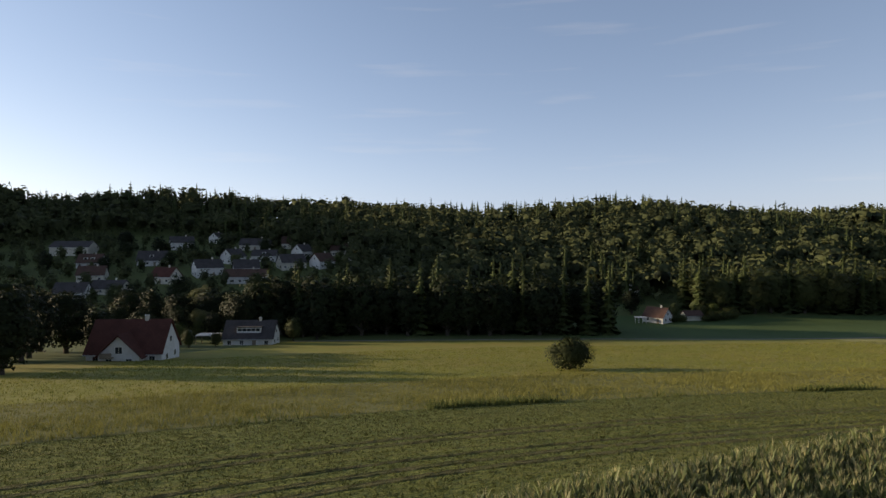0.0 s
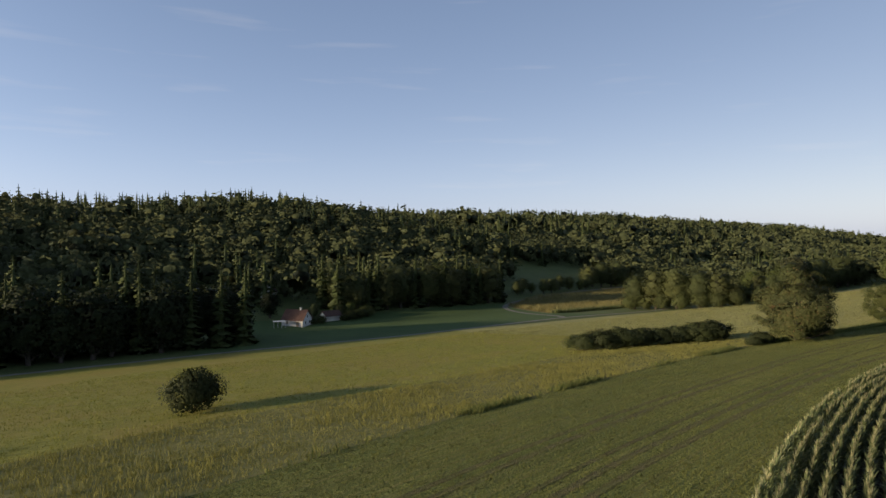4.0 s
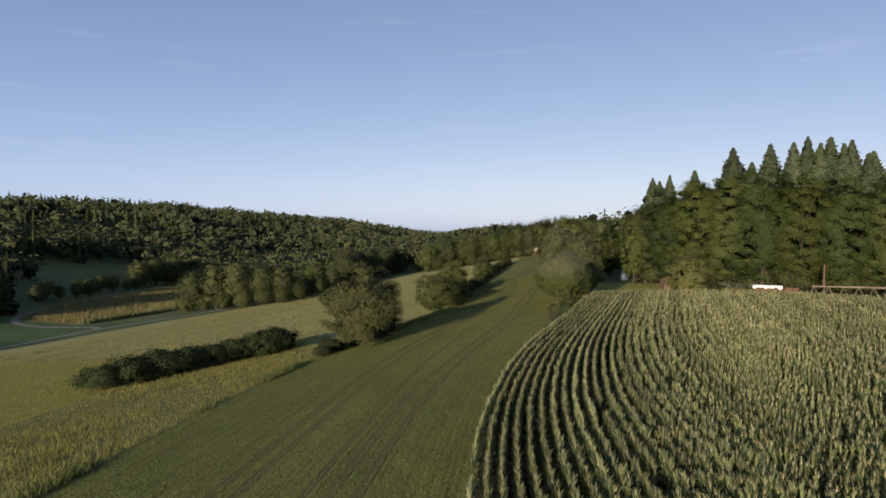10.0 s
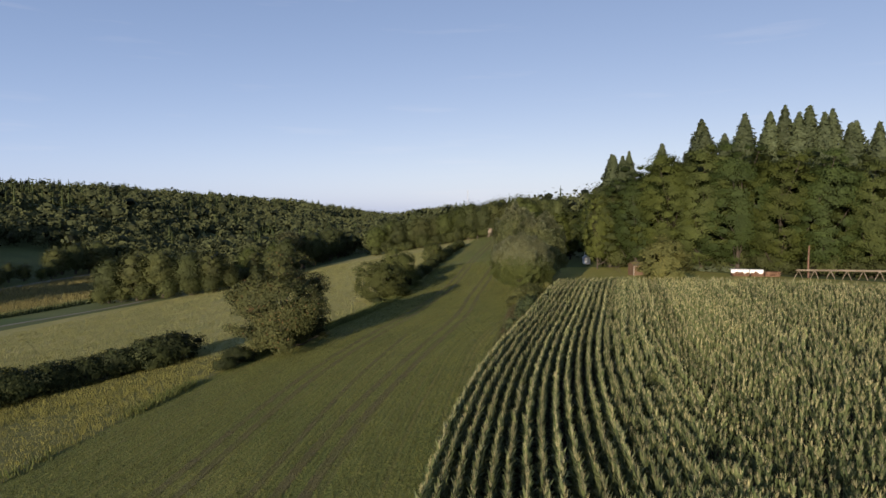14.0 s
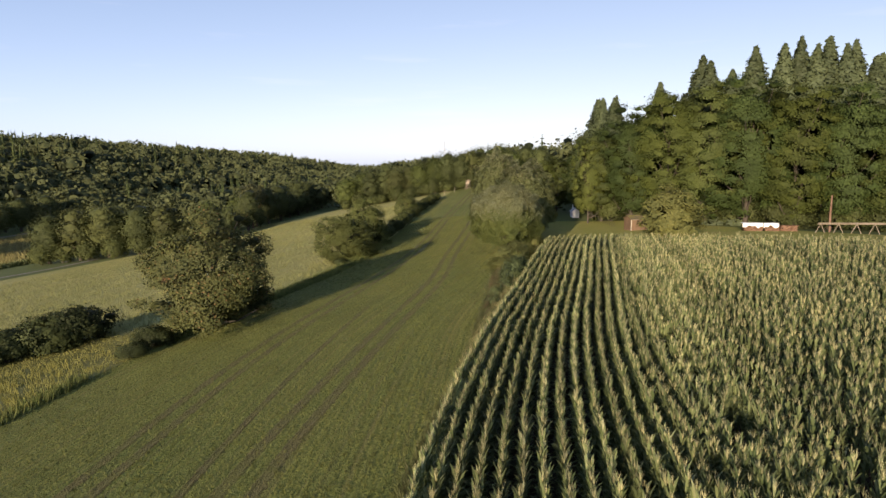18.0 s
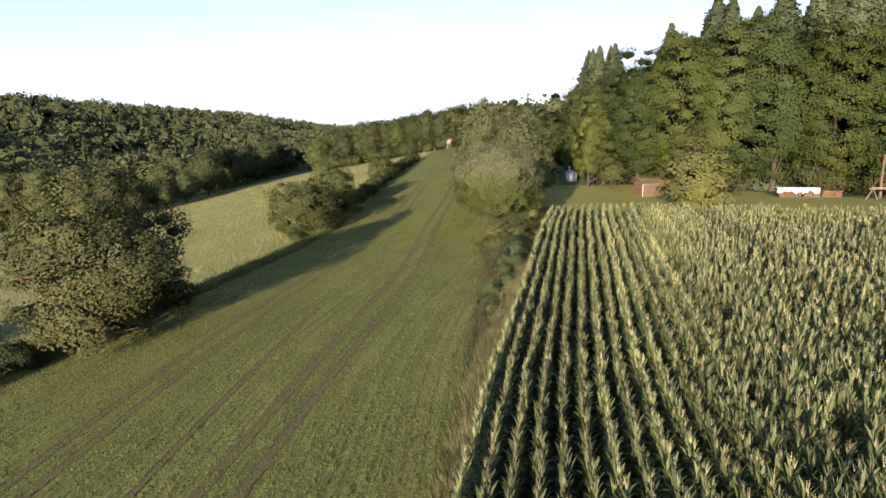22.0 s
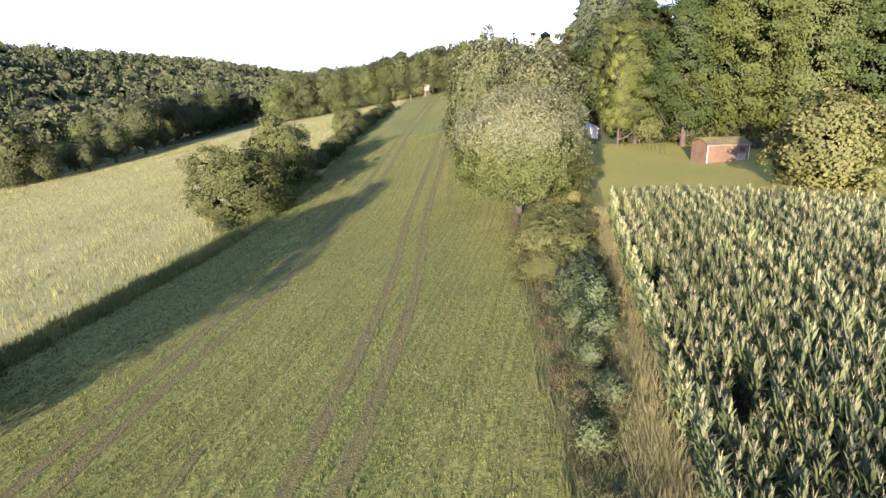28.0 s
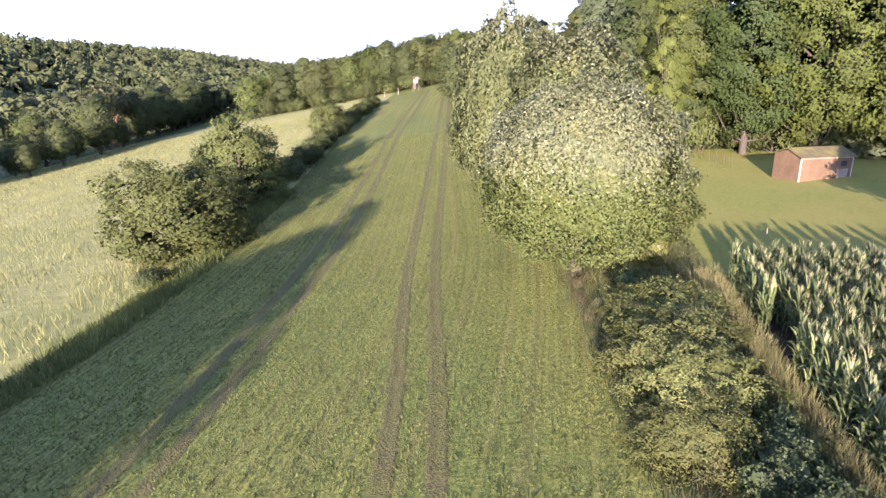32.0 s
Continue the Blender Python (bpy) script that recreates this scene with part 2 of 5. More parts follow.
def crop_ground():
    """Young crop over soil, in the field's own directions: u along the drilled rows, v across them."""
    m, nt, ln, p = nodes_of("crop_floor")
    uv = nt.new("ShaderNodeUVMap").outputs["UV"]
    def along(a, b):
        mp = nt.new("ShaderNodeMapping")
        mp.inputs["Scale"].default_value = (a, b, 1)
        ln.new(uv, mp.inputs["Vector"])
        return mp.outputs[0]
    clump = noise_tex(nt, ln, along(1, 1), 5.0, 6.0, 0.7)
    streak = noise_tex(nt, ln, along(0.012, 1.3), 1.0, 5.0, 0.7)
    broad = noise_tex(nt, ln, along(0.03, 0.10), 1.0, 4.0)
    col = ramp(nt, ln, clump, [(0.36, (0.076, 0.09, 0.024)), (0.5, (0.16, 0.172, 0.047)), (0.64, (0.25, 0.25, 0.078))])
    col = mix(nt, ln, "MIX", ramp(nt, ln, streak, [(0.5, (0, 0, 0)), (0.68, (0.65, 0.65, 0.65))]), col, (0.19, 0.155, 0.068))
    col = mix(nt, ln, "MULTIPLY", 1.0, col, ramp(nt, ln, noise_tex(nt, ln, along(0.02, 3.6), 1.0, 3.0), [(0.4, (0.76, 0.79, 0.76)), (0.58, (1.08, 1.08, 1.05))]))
    col = mix(nt, ln, "MULTIPLY", 1.0, col, ramp(nt, ln, broad, [(0.35, (0.82, 0.88, 0.80)), (0.65, (1.12, 1.06, 1.0))]))
    ln.new(col, p.inputs["Base Color"])
    p.inputs["Roughness"].default_value, p.inputs["Specular IOR Level"].default_value = 0.9, 0.15
    bp = nt.new("ShaderNodeBump")
    bp.inputs["Strength"].default_value, bp.inputs["Distance"].default_value = 0.9, 0.15
    ln.new(clump, bp.inputs["Height"])
    ln.new(bp.outputs[0], p.inputs["Normal"])
    return m


M_GROUND = surface("rough_grassland", (0.075, 0.10, 0.03), (0.13, 0.15, 0.05), 3.0, 0.05, bump=0.4)
M_MEADOW = surface("mown_meadow", (0.14, 0.15, 0.024), (0.285, 0.26, 0.052), 1.6, 0.06, bump=0.8, c=(0.27, 0.201, 0.0562), stretch=(0.35, 1.5, 1))
M_PALE = surface("dry_meadow", (0.225, 0.214, 0.0702), (0.364, 0.332, 0.126), 1.6, 0.06, bump=0.8, c=(0.203, 0.209, 0.0594), stretch=(1.6, 0.35, 1))
M_STRIP = surface("tall_grass_floor", (0.115, 0.122, 0.035), (0.212, 0.196, 0.066), 1.6, 0.08, bump=0.8, stretch=(1, 0.6, 1))
M_CROP = crop_ground()
M_LAWN = surface("lawn", (0.187, 0.2, 0.04), (0.286, 0.27, 0.068), 4.0, 0.12, bump=0.5, c=(0.319, 0.26, 0.08))
M_VALLEY = surface("valley_grass", (0.06, 0.10, 0.03), (0.09, 0.13, 0.04), 1.0, 0.03, bump=0.2)
# brown soil, its colour darkened to carry the shade between the corn rows
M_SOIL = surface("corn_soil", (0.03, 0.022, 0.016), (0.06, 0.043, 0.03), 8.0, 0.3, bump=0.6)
M_RUT = surface("wheel_rut", (0.08, 0.072, 0.027), (0.17, 0.15, 0.058), 9.0, 0.6, bump=1.0, c=(0.121, 0.135, 0.0288), stretch=(1.2, 1.0, 1), bump_dist=0.2)
M_HEDGE = foliage("hedge_leaves", (0.06, 0.077, 0.0263), (0.155, 0.172, 0.0612), glow=0.36, calm=0.4)
M_ROAD = surface("gravel_road", (0.17, 0.16, 0.135), (0.26, 0.24, 0.205), 12.0, 0.2, bump=0.3, c=(0.15, 0.145, 0.10))
M_TAN = surface("ripe_field", (0.15, 0.135, 0.058), (0.24, 0.21, 0.095), 1.5, 0.05, bump=0.5, stretch=(0.4, 1.5, 1))
M_BARK = surface("bark", (0.049, 0.0396, 0.03), (0.105, 0.0864, 0.0675), 9.0, 1.0, bump=0.8, stretch=(1, 1, 0.25))
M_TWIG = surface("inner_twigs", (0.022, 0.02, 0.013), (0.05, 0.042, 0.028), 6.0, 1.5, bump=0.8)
M_PINEBARK = surface("pine_bark", (0.14, 0.0825, 0.056), (0.224, 0.139, 0.096), 9.0, 1.0, bump=0.6, stretch=(1, 1, 0.25))
M_LEAF = foliage("oak_leaves", (0.0303, 0.0408, 0.0152), (0.0892, 0.101, 0.0365), glow=0.18, calm=0.5)
M_LEAF_B = foliage("maple_leaves", (0.022, 0.037, 0.012), (0.064, 0.09, 0.026), glow=0.15, calm=0.5)
M_BEECH = foliage("beech_leaves", (0.0277, 0.0406, 0.0121), (0.0842, 0.101, 0.0302), glow=0.15, calm=0.5)
M_LEAF_Y = foliage("ash_leaves", (0.0348, 0.05, 0.0122), (0.095, 0.112, 0.0266), glow=0.18, calm=0.5)
M_WOODS = foliage("woodland_leaves", (0.03, 0.041, 0.017), (0.082, 0.096, 0.038), glow=0.15, calm=0.5)
M_WOODS_B = foliage("woodland_leaves_dull", (0.033, 0.041, 0.016), (0.085, 0.093, 0.034), glow=0.15, calm=0.5)
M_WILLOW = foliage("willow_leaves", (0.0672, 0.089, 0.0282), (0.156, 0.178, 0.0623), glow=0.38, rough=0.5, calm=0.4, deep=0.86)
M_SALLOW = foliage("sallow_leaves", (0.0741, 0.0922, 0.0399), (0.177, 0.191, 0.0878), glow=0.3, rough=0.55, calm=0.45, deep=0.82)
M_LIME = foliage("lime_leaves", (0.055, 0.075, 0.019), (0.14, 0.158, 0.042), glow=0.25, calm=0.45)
M_PALETOP = foliage("pale_top_leaves", (0.118, 0.134, 0.068), (0.25, 0.255, 0.15), glow=0.38, rough=0.5, dry=(0.392, 0.388, 0.3), calm=0.35, deep=0.85)
M_RUDDY = foliage("hawthorn_leaves", (0.03, 0.04, 0.015), (0.10, 0.105, 0.042), glow=0.2, dry=(0.15, 0.09, 0.045), calm=0.35)
M_FAR = foliage("far_leaves", (0.0394, 0.0504, 0.0247), (0.0757, 0.0848, 0.0402), glow=0.05, rough=0.85, patch=0.08, deep=0.74, calm=0.75)
M_SPRUCE = foliage("spruce_needles", (0.024, 0.0391, 0.015), (0.0744, 0.092, 0.033), glow=0.1, rough=0.6, calm=0.35)
M_PINE = foliage("pine_needles", (0.05, 0.06, 0.03), (0.13, 0.13, 0.07), glow=0.3, rough=0.6, calm=0.35)
M_CORN = foliage("corn_leaves", (0.0752, 0.102, 0.044), (0.202, 0.23, 0.108), glow=0.25, rough=0.5, dry=(0.273, 0.27, 0.165), gloss=0.12)
M_FRUIT = foliage("fruit_tree_leaves", (0.105, 0.118, 0.04), (0.24, 0.24, 0.09), glow=0.35, calm=0.3)
M_TASSEL = foliage("corn_tassels", (0.291, 0.273, 0.148), (0.427, 0.4, 0.236), glow=0.2, rough=0.7)
M_TUFT = foliage("crop_leaves", (0.0552, 0.0653, 0.0202), (0.106, 0.11, 0.0361), glow=0.15, calm=0.4)
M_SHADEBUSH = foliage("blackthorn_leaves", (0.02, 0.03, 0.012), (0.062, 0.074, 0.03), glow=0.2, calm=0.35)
M_GRASS = foliage("grass_blades", (0.158, 0.17, 0.066), (0.272, 0.265, 0.122), glow=0.25, rough=0.7, calm=0.4)
M_DRY = foliage("dry_margin", (0.15, 0.149, 0.0671), (0.275, 0.254, 0.134), glow=0.3, rough=0.7, dry=(0.275, 0.183, 0.134))
M_FIR = foliage("fir_needles", (0.035, 0.05, 0.026), (0.09, 0.108, 0.058), glow=0.1, rough=0.6, calm=0.4)
M_NETTLE = foliage("nettle_leaves", (0.0588, 0.0809, 0.0337), (0.128, 0.16, 0.0719), glow=0.3, rough=0.55, calm=0.3, gloss=0.25)
M_SLOE = foliage("sprawling_leaves", (0.0971, 0.112, 0.0393), (0.189, 0.197, 0.0748), glow=0.3, rough=0.6, dry=(0.229, 0.172, 0.0935), calm=0.4, deep=0.82)
M_HEDGEGRASS = foliage("hedge_foot_grass", (0.07, 0.095, 0.03), (0.16, 0.17, 0.06), glow=0.25, rough=0.7)
M_HAY = foliage("strip_grass", (0.138, 0.142, 0.04), (0.245, 0.228, 0.076), glow=0.25, rough=0.7, calm=0.4)
M_RIPE = foliage("ripe_stalks", (0.13, 0.12, 0.05), (0.24, 0.21, 0.095), glow=0.25, rough=0.7)
M_GRASS_G = foliage("green_blades", (0.108, 0.128, 0.026), (0.23, 0.22, 0.052), glow=0.25, rough=0.7)
M_WEED = foliage("weeds", (0.095, 0.115, 0.05), (0.185, 0.194, 0.093), glow=0.42, dry=(0.23, 0.175, 0.115), calm=0.3)
M_BROWNWEED = foliage("dry_weeds", (0.095, 0.08, 0.047), (0.19, 0.155, 0.095), glow=0.35, rough=0.8, dry=(0.12, 0.13, 0.05), calm=0.2)
# leaf colour taken near black, with the shade these trees stand in painted in
M_SHADELEAF = foliage("shade_dark_leaves", (0.0085, 0.0145, 0.0068), (0.0289, 0.0374, 0.0153), glow=0.15, calm=0.3)
M_WALL = surface("white_render", (0.58, 0.57, 0.55), (0.70, 0.69, 0.66), 5.0, 0.6, bump=0.1, c=(0.48, 0.46, 0.43))
M_CREAM = surface("cream_render", (0.58, 0.54, 0.45), (0.68, 0.63, 0.53), 5.0, 0.6, bump=0.1)
M_TILE = surface("red_roof_tiles", (0.076, 0.0289, 0.0225), (0.12, 0.0476, 0.036), 7.0, 0.5, bump=0.5)
M_SLATE = surface("dark_roof_tiles", (0.05, 0.045, 0.045), (0.09, 0.08, 0.08), 7.0, 0.5, bump=0.5)
M_BROWNROOF = surface("brown_roof_tiles", (0.078, 0.0455, 0.0375), (0.12, 0.0715, 0.0525), 7.0, 0.5, bump=0.5)
M_WOOD = surface("grey_timber", (0.20, 0.16, 0.12), (0.34, 0.28, 0.21), 6.0, 0.8, bump=0.4, stretch=(0.3, 4, 4))
M_SHED = surface("reddish_boards", (0.118, 0.074, 0.045), (0.172, 0.112, 0.066), 5.0, 0.7, bump=0.3)
M_TRIM = surface("white_trim", (0.74, 0.72, 0.68), (0.82, 0.80, 0.76), 6.0, 1.0, bump=0.05)
M_MOSSROOF = surface("mossy_roofing", (0.085, 0.07, 0.04), (0.135, 0.11, 0.062), 4.0, 0.9, bump=0.4, c=(0.22, 0.19, 0.04))
M_TARP = surface("white_tarpaulin", (0.72, 0.72, 0.70), (0.84, 0.84, 0.82), 3.0, 0.8, rough=0.45, bump=0.6, bump_dist=0.1)
M_LOG = surface("cut_logs", (0.20, 0.11, 0.07), (0.34, 0.20, 0.12), 8.0, 0.8, bump=0.4)
M_STEEL = surface("galvanised_steel", (0.42, 0.43, 0.44), (0.55, 0.56, 0.57), 12.0, 1.0, rough=0.45, bump=0.05)
M_GLASS = nodes_of("window_glass")[0]
_g = M_GLASS.node_tree.nodes["Principled BSDF"]
_g.inputs["Base Color"].default_value, _g.inputs["Roughness"].default_value = (0.03, 0.035, 0.04, 1), 0.08


# ---- mesh tools ----
def raw(name, verts, faces, material, normals=None):
    """One mesh from an array of corners and an array of equal faces (triangles or quads); material: one, or [(material, first face)...]."""
    verts, faces = np.asarray(verts, np.float32), np.asarray(faces, np.int32)
    me = bpy.data.meshes.new(name)
    me.vertices.add(len(verts))
    me.vertices.foreach_set("co", verts.ravel())
    k = faces.shape[1]
    me.loops.add(faces.size)
    me.loops.foreach_set("vertex_index", faces.ravel())
    me.polygons.add(len(faces))
    me.polygons.foreach_set("loop_start", np.arange(0, faces.size, k, dtype=np.int32))
    mats = material if isinstance(material, list) else [(material, 0)]
    idx = np.zeros(len(faces), np.int32)
    for i, (m, first) in enumerate(mats):
        me.materials.append(m)
        idx[first:] = i
    me.polygons.foreach_set("material_index", idx)
    me.update(calc_edges=True)
    if normals is not None:
        me.polygons.foreach_set("use_smooth", np.ones(len(faces), bool))
        me.normals_split_custom_set_from_vertices(np.asarray(normals, np.float32).tolist())
    return me


def link(name, me, parent=None, label=""):
    ob = new(name, me)
    ob.parent = parent
    return tagged(ob, label) if label else ob


def part(name, bm, material, parent, label=""):
    me = bpy.data.meshes.new(name)
    bm.to_mesh(me)
    bm.free()
    me.materials.append(material)
    return link(name, me, parent, label)


def thing(name, m, label, category, group="", kind=""):
    ob = new(name)
    ob.empty_display_size = 0.2
    ob.matrix_world = m
    return tagged(ob, label, category, group, kind)


def box(bm, lo, hi, bevel=0.0, m=None):
    lo, hi = Vector(lo), Vector(hi)
    made = bmesh.ops.create_cube(bm, size=1, matrix=(m or Matrix()) @ Matrix.Translation((lo + hi) / 2) @ Matrix.Diagonal((*(hi - lo), 1)))
    if bevel:
        edges = list({e for v in made["verts"] for e in v.link_edges})
        bmesh.ops.bevel(bm, geom=edges, offset=bevel, segments=1, affect="EDGES")
    return bm


def boxed(lo, hi, bevel=0.0, m=None):
    return box(bmesh.new(), lo, hi, bevel, m)


def prism(points, y0, y1):
    """A slab with the given outline in x and z, from y0 to y1."""
    bm = bmesh.new()
    a = [bm.verts.new((x, y0, z)) for x, z in points]
    b = [bm.verts.new((x, y1, z)) for x, z in points]
    bm.faces.new(a)
    bm.faces.new(b[::-1])
    for i in range(len(a)):
        j = (i + 1) % len(a)
        bm.faces.new((a[j], a[i], b[i], b[j]))
    bmesh.ops.recalc_face_normals(bm, faces=bm.faces)
    return bm


def tube_arrays(points, radii, sides=6):
    pts, n = np.asarray(points, float), len(points)
    d = np.gradient(pts, axis=0)
    d /= np.linalg.norm(d, axis=1)[:, None] + 1e-9
    ref = np.where(np.abs(d[:, 2:3]) > 0.9, [[1.0, 0, 0]], [[0, 0, 1.0]])
    u = np.cross(d, ref)
    u /= np.linalg.norm(u, axis=1)[:, None]
    w = np.cross(d, u)
    a = np.linspace(0, 2 * np.pi, sides, endpoint=False)
    v = pts[:, None] + np.asarray(radii)[:, None, None] * (np.cos(a)[None, :, None] * u[:, None] + np.sin(a)[None, :, None] * w[:, None])
    f = [(i * sides + j, i * sides + (j + 1) % sides, (i + 1) * sides + (j + 1) % sides, (i + 1) * sides + j) for i in range(n - 1) for j in range(sides)]
    return v.reshape(-1, 3), np.array(f)


def joined(arrays):
    vs, fs, at = [], [], 0
    for v, f in arrays:
        vs.append(v)
        fs.append(np.asarray(f) + at)
        at += len(v)
    return np.concatenate(vs), np.concatenate(fs)


def repeat(tv, tf, places, turns, scales):
    """Many copies of a small template: corners tv, faces tf, at places, turned about z, scaled (n x 3)."""
    c, s = np.cos(turns)[:, None], np.sin(turns)[:, None]
    x, y, z = (tv[None, :, i] * scales[:, i:i + 1] for i in range(3))
    v = np.stack((x * c - y * s, x * s + y * c, z), 2) + places[:, None]
    f = tf[None] + (np.arange(len(places)) * len(tv))[:, None, None]
    return v.reshape(-1, 3), f.reshape(-1, tf.shape[1])


def sheet(name, xs, low, high, n, lift, material, label, category):
    """A strip of ground between two lines low(x) and high(x), laid over the terrain."""
    X = np.repeat(np.asarray(xs, float)[:, None], n, 1)
    lo, hi = low(xs), high(xs)
    Y = lo[:, None] + (hi - lo)[:, None] * np.linspace(0, 1, n)[None]
    V = np.stack((X, Y, height(X, Y) + lift), 2).reshape(-1, 3)
    i = (np.arange(len(xs) - 1)[:, None] * n + np.arange(n - 1)[None]).ravel()
    ob = link(name, raw(name, V, np.stack((i, i + n, i + n + 1, i + 1), 1), material))
    ob.data.polygons.foreach_set("use_smooth", np.ones(len(ob.data.polygons), bool))
    layer = ob.data.uv_layers.new(name="UVMap")
    corner = np.empty(len(ob.data.loops), np.int32)
    ob.data.loops.foreach_get("vertex_index", corner)
    layer.data.foreach_set("uv", np.stack((X, hi[:, None] - Y), 2).reshape(-1, 2)[corner].astype(np.float32).ravel())
    return tagged(ob, label, category, kind="structure")


def flat(v):
    return lambda x: np.full(np.shape(x), float(v))


# ---- ground ----
def axis(fine_lo, fine_hi, step, far_lo, far_hi):
    mid = np.arange(fine_lo, fine_hi + 0.1, step)
    up, down, g = [fine_hi], [fine_lo], step
    while up[-1] < far_hi:
        g *= 1.12
        up.append(up[-1] + g)
    g = step
    while down[-1] > far_lo:
        g *= 1.12
        down.append(down[-1] - g)
    return np.concatenate((down[:0:-1], mid, up[1:]))


gx, gy = axis(-140, 360, 3.0, -3200, 3500), axis(-40, 320, 3.0, -2500, 3500)
X, Y = np.meshgrid(gx, gy, indexing="ij")
i = (np.arange(len(gx) - 1)[:, None] * len(gy) + np.arange(len(gy) - 1)[None]).ravel()
me = raw("ground", np.stack((X, Y, height(X, Y)), 2).reshape(-1, 3), np.stack((i, i + len(gy), i + len(gy) + 1, i + 1), 1), M_GROUND)
me.polygons.foreach_set("use_smooth", np.ones(len(me.polygons), bool))
tagged(link("ground", me), "rolling green grassland of a wide valley", "ground", kind="structure")
xs = np.arange(-60, 340.1, 2.0)
sheet("crop_field", xs, lambda x: np.where(x < 84, CORN_EDGE(x), FIELD_SOUTH(x)), FIELD_EDGE, 26, 0.05, M_CROP, "sloping field of low young green crop", "field")
sheet("corn_soil", np.arange(-6, 172.1, 2.0), flat(-6), CORN_EDGE, 30, 0.06, M_SOIL, "bare brown soil between the corn rows, darkened for their shade", "soil")
sheet("grass_margin", np.arange(84, 176.1, 2.0), CORN_EDGE, FIELD_SOUTH, 5, 0.08, M_STRIP, "rough weedy margin between crop and corn", "grass margin")
sheet("tall_grass_floor", np.arange(-60, 124.1, 2.0), FIELD_EDGE, STRIP_EDGE, 10, 0.07, M_STRIP, "strip of dry uncut grass along the crop", "grass strip")
sheet("meadow", np.arange(-140, 124.1, 3.0), STRIP_EDGE, lambda x: np.minimum(ROAD_LINE(x), np.interp(x, [-140, -78, -68, -54, -44], [96, 108, 121, 172, 196])), 34, 0.05, M_MEADOW, "mown yellow-green meadow sloping into the valley", "meadow")
sheet("pale_meadow", np.arange(124, 345.1, 3.0), FIELD_EDGE, lambda x: np.interp(x, [124, 200, 250, 300, 345], [200, 190, 172, 172, 150]), 34, 0.05, M_PALE, "pale dry grass meadow beyond the hedge", "meadow")
sheet("lawn", np.arange(136, 206.1, 2.0), lambda x: np.interp(x, [136, 165, 186, 206], [-12, -12, 10, 30]), lambda x: np.interp(x, [136, 160, 206], [38, 47.5, 50]), 16, 0.075, M_LAWN, "short sunlit lawn behind the corn", "lawn")
sheet("valley_meadow", np.arange(40, 200.1, 3.0), ROAD_LINE, lambda x: np.interp(x, [40, 70, 200], [212, 258, 262]), 14, 0.05, M_VALLEY, "shaded green meadow on the valley floor", "meadow")
sheet("ripe_field", np.arange(192, 336.1, 3.0), lambda x: np.interp(x, [192, 250, 336], [222, 214, 268]), lambda x: np.interp(x, [192, 230, 336], [254, 276, 292]), 14, 0.08, M_TAN, "brownish field of ripe crop", "field")
sheet("road", np.arange(-46, 232.1, 2.0), lambda x: ROAD_LINE(x) - 1.4, lambda x: ROAD_LINE(x) + 1.4, 4, 0.11, M_ROAD, "narrow pale gravel farm road", "road")
def ragged(x, k):
    return 0.05 * np.sin(x * 2.9 + k) + 0.05 * np.sin(x * 6.7 + 2 * k) + 0.04 * np.sin(x * 13.1 + 3 * k)


def rut(line, off, end):
    """A wheel rut pressed into the field: a flat brown bed between two low ragged lips."""
    x = np.arange(-24, end + 0.1, 0.3)
    y = line(x) + off
    n = np.array([-0.40, -0.27, -0.17, 0.17, 0.28, 0.40]) * (1.0 if off else 0.7)
    z = np.array([0.045, 0.12, 0.06, 0.062, 0.11, 0.045])
    lip = 0.72 + 0.28 * np.sin(x * 1.3 + off) * np.sin(x * 0.31 + 2 * off) + 0.2 * np.sin(x * 5.3 + off)
    X = np.repeat(x[:, None], 6, 1)
    Y = y[:, None] + n[None] * (1 + 0.25 * np.stack([ragged(x, off + k) / 0.14 for k in range(6)], 1))
    Z = height(X, Y) + 0.055 + (z[None] - 0.055) * np.clip(lip, 0.15, 1.2)[:, None]
    i = (np.arange(len(x) - 1)[:, None] * 6 + np.arange(5)[None]).ravel()
    me = raw("wheel_track", np.stack((X, Y, Z), 2).reshape(-1, 3), np.stack((i, i + 6, i + 7, i + 1), 1), M_RUT)
    return tagged(link("wheel_track", me), "brown wheel rut through the green crop", "wheel track", kind="structure")


for line, off, end in RUTS:
    rut(line, off, end)


def ribbon(name, points, width, lift, material, label, category):
    """A road along a bent line of corner points."""
    p = np.array(points, float)
    u = np.linspace(0, len(p) - 1, 12 * len(p))
    q = np.stack([sum(np.interp(u + d, np.arange(len(p)), p[:, k]) for d in (-0.3, 0, 0.3)) / 3 for k in (0, 1)], 1)
    d = np.gradient(q, axis=0)
    side = np.stack((-d[:, 1], d[:, 0]), 1) / np.linalg.norm(d, axis=1)[:, None] * width / 2
    rows = np.stack([q - side, q, q + side], 1)
    V = np.concatenate((rows, (height(rows[..., 0], rows[..., 1]) + lift)[..., None]), 2).reshape(-1, 3)
    i = (np.arange(len(q) - 1)[:, None] * 3 + np.arange(2)[None]).ravel()
    return tagged(link(name, raw(name, V, np.stack((i, i + 3, i + 4, i + 1), 1), material)), label, category, kind="structure")


ribbon("farm_track", [(182, 203), (187, 212), (184, 232), (187, 250), (205, 264), (260, 283), (330, 296)], 2.6, 0.12, M_ROAD, "pale farm track bending round the ripe field", "road")


# ---- trees ----
def unit(v):
    return v / (np.linalg.norm(v, axis=-1, keepdims=True) + 1e-9)


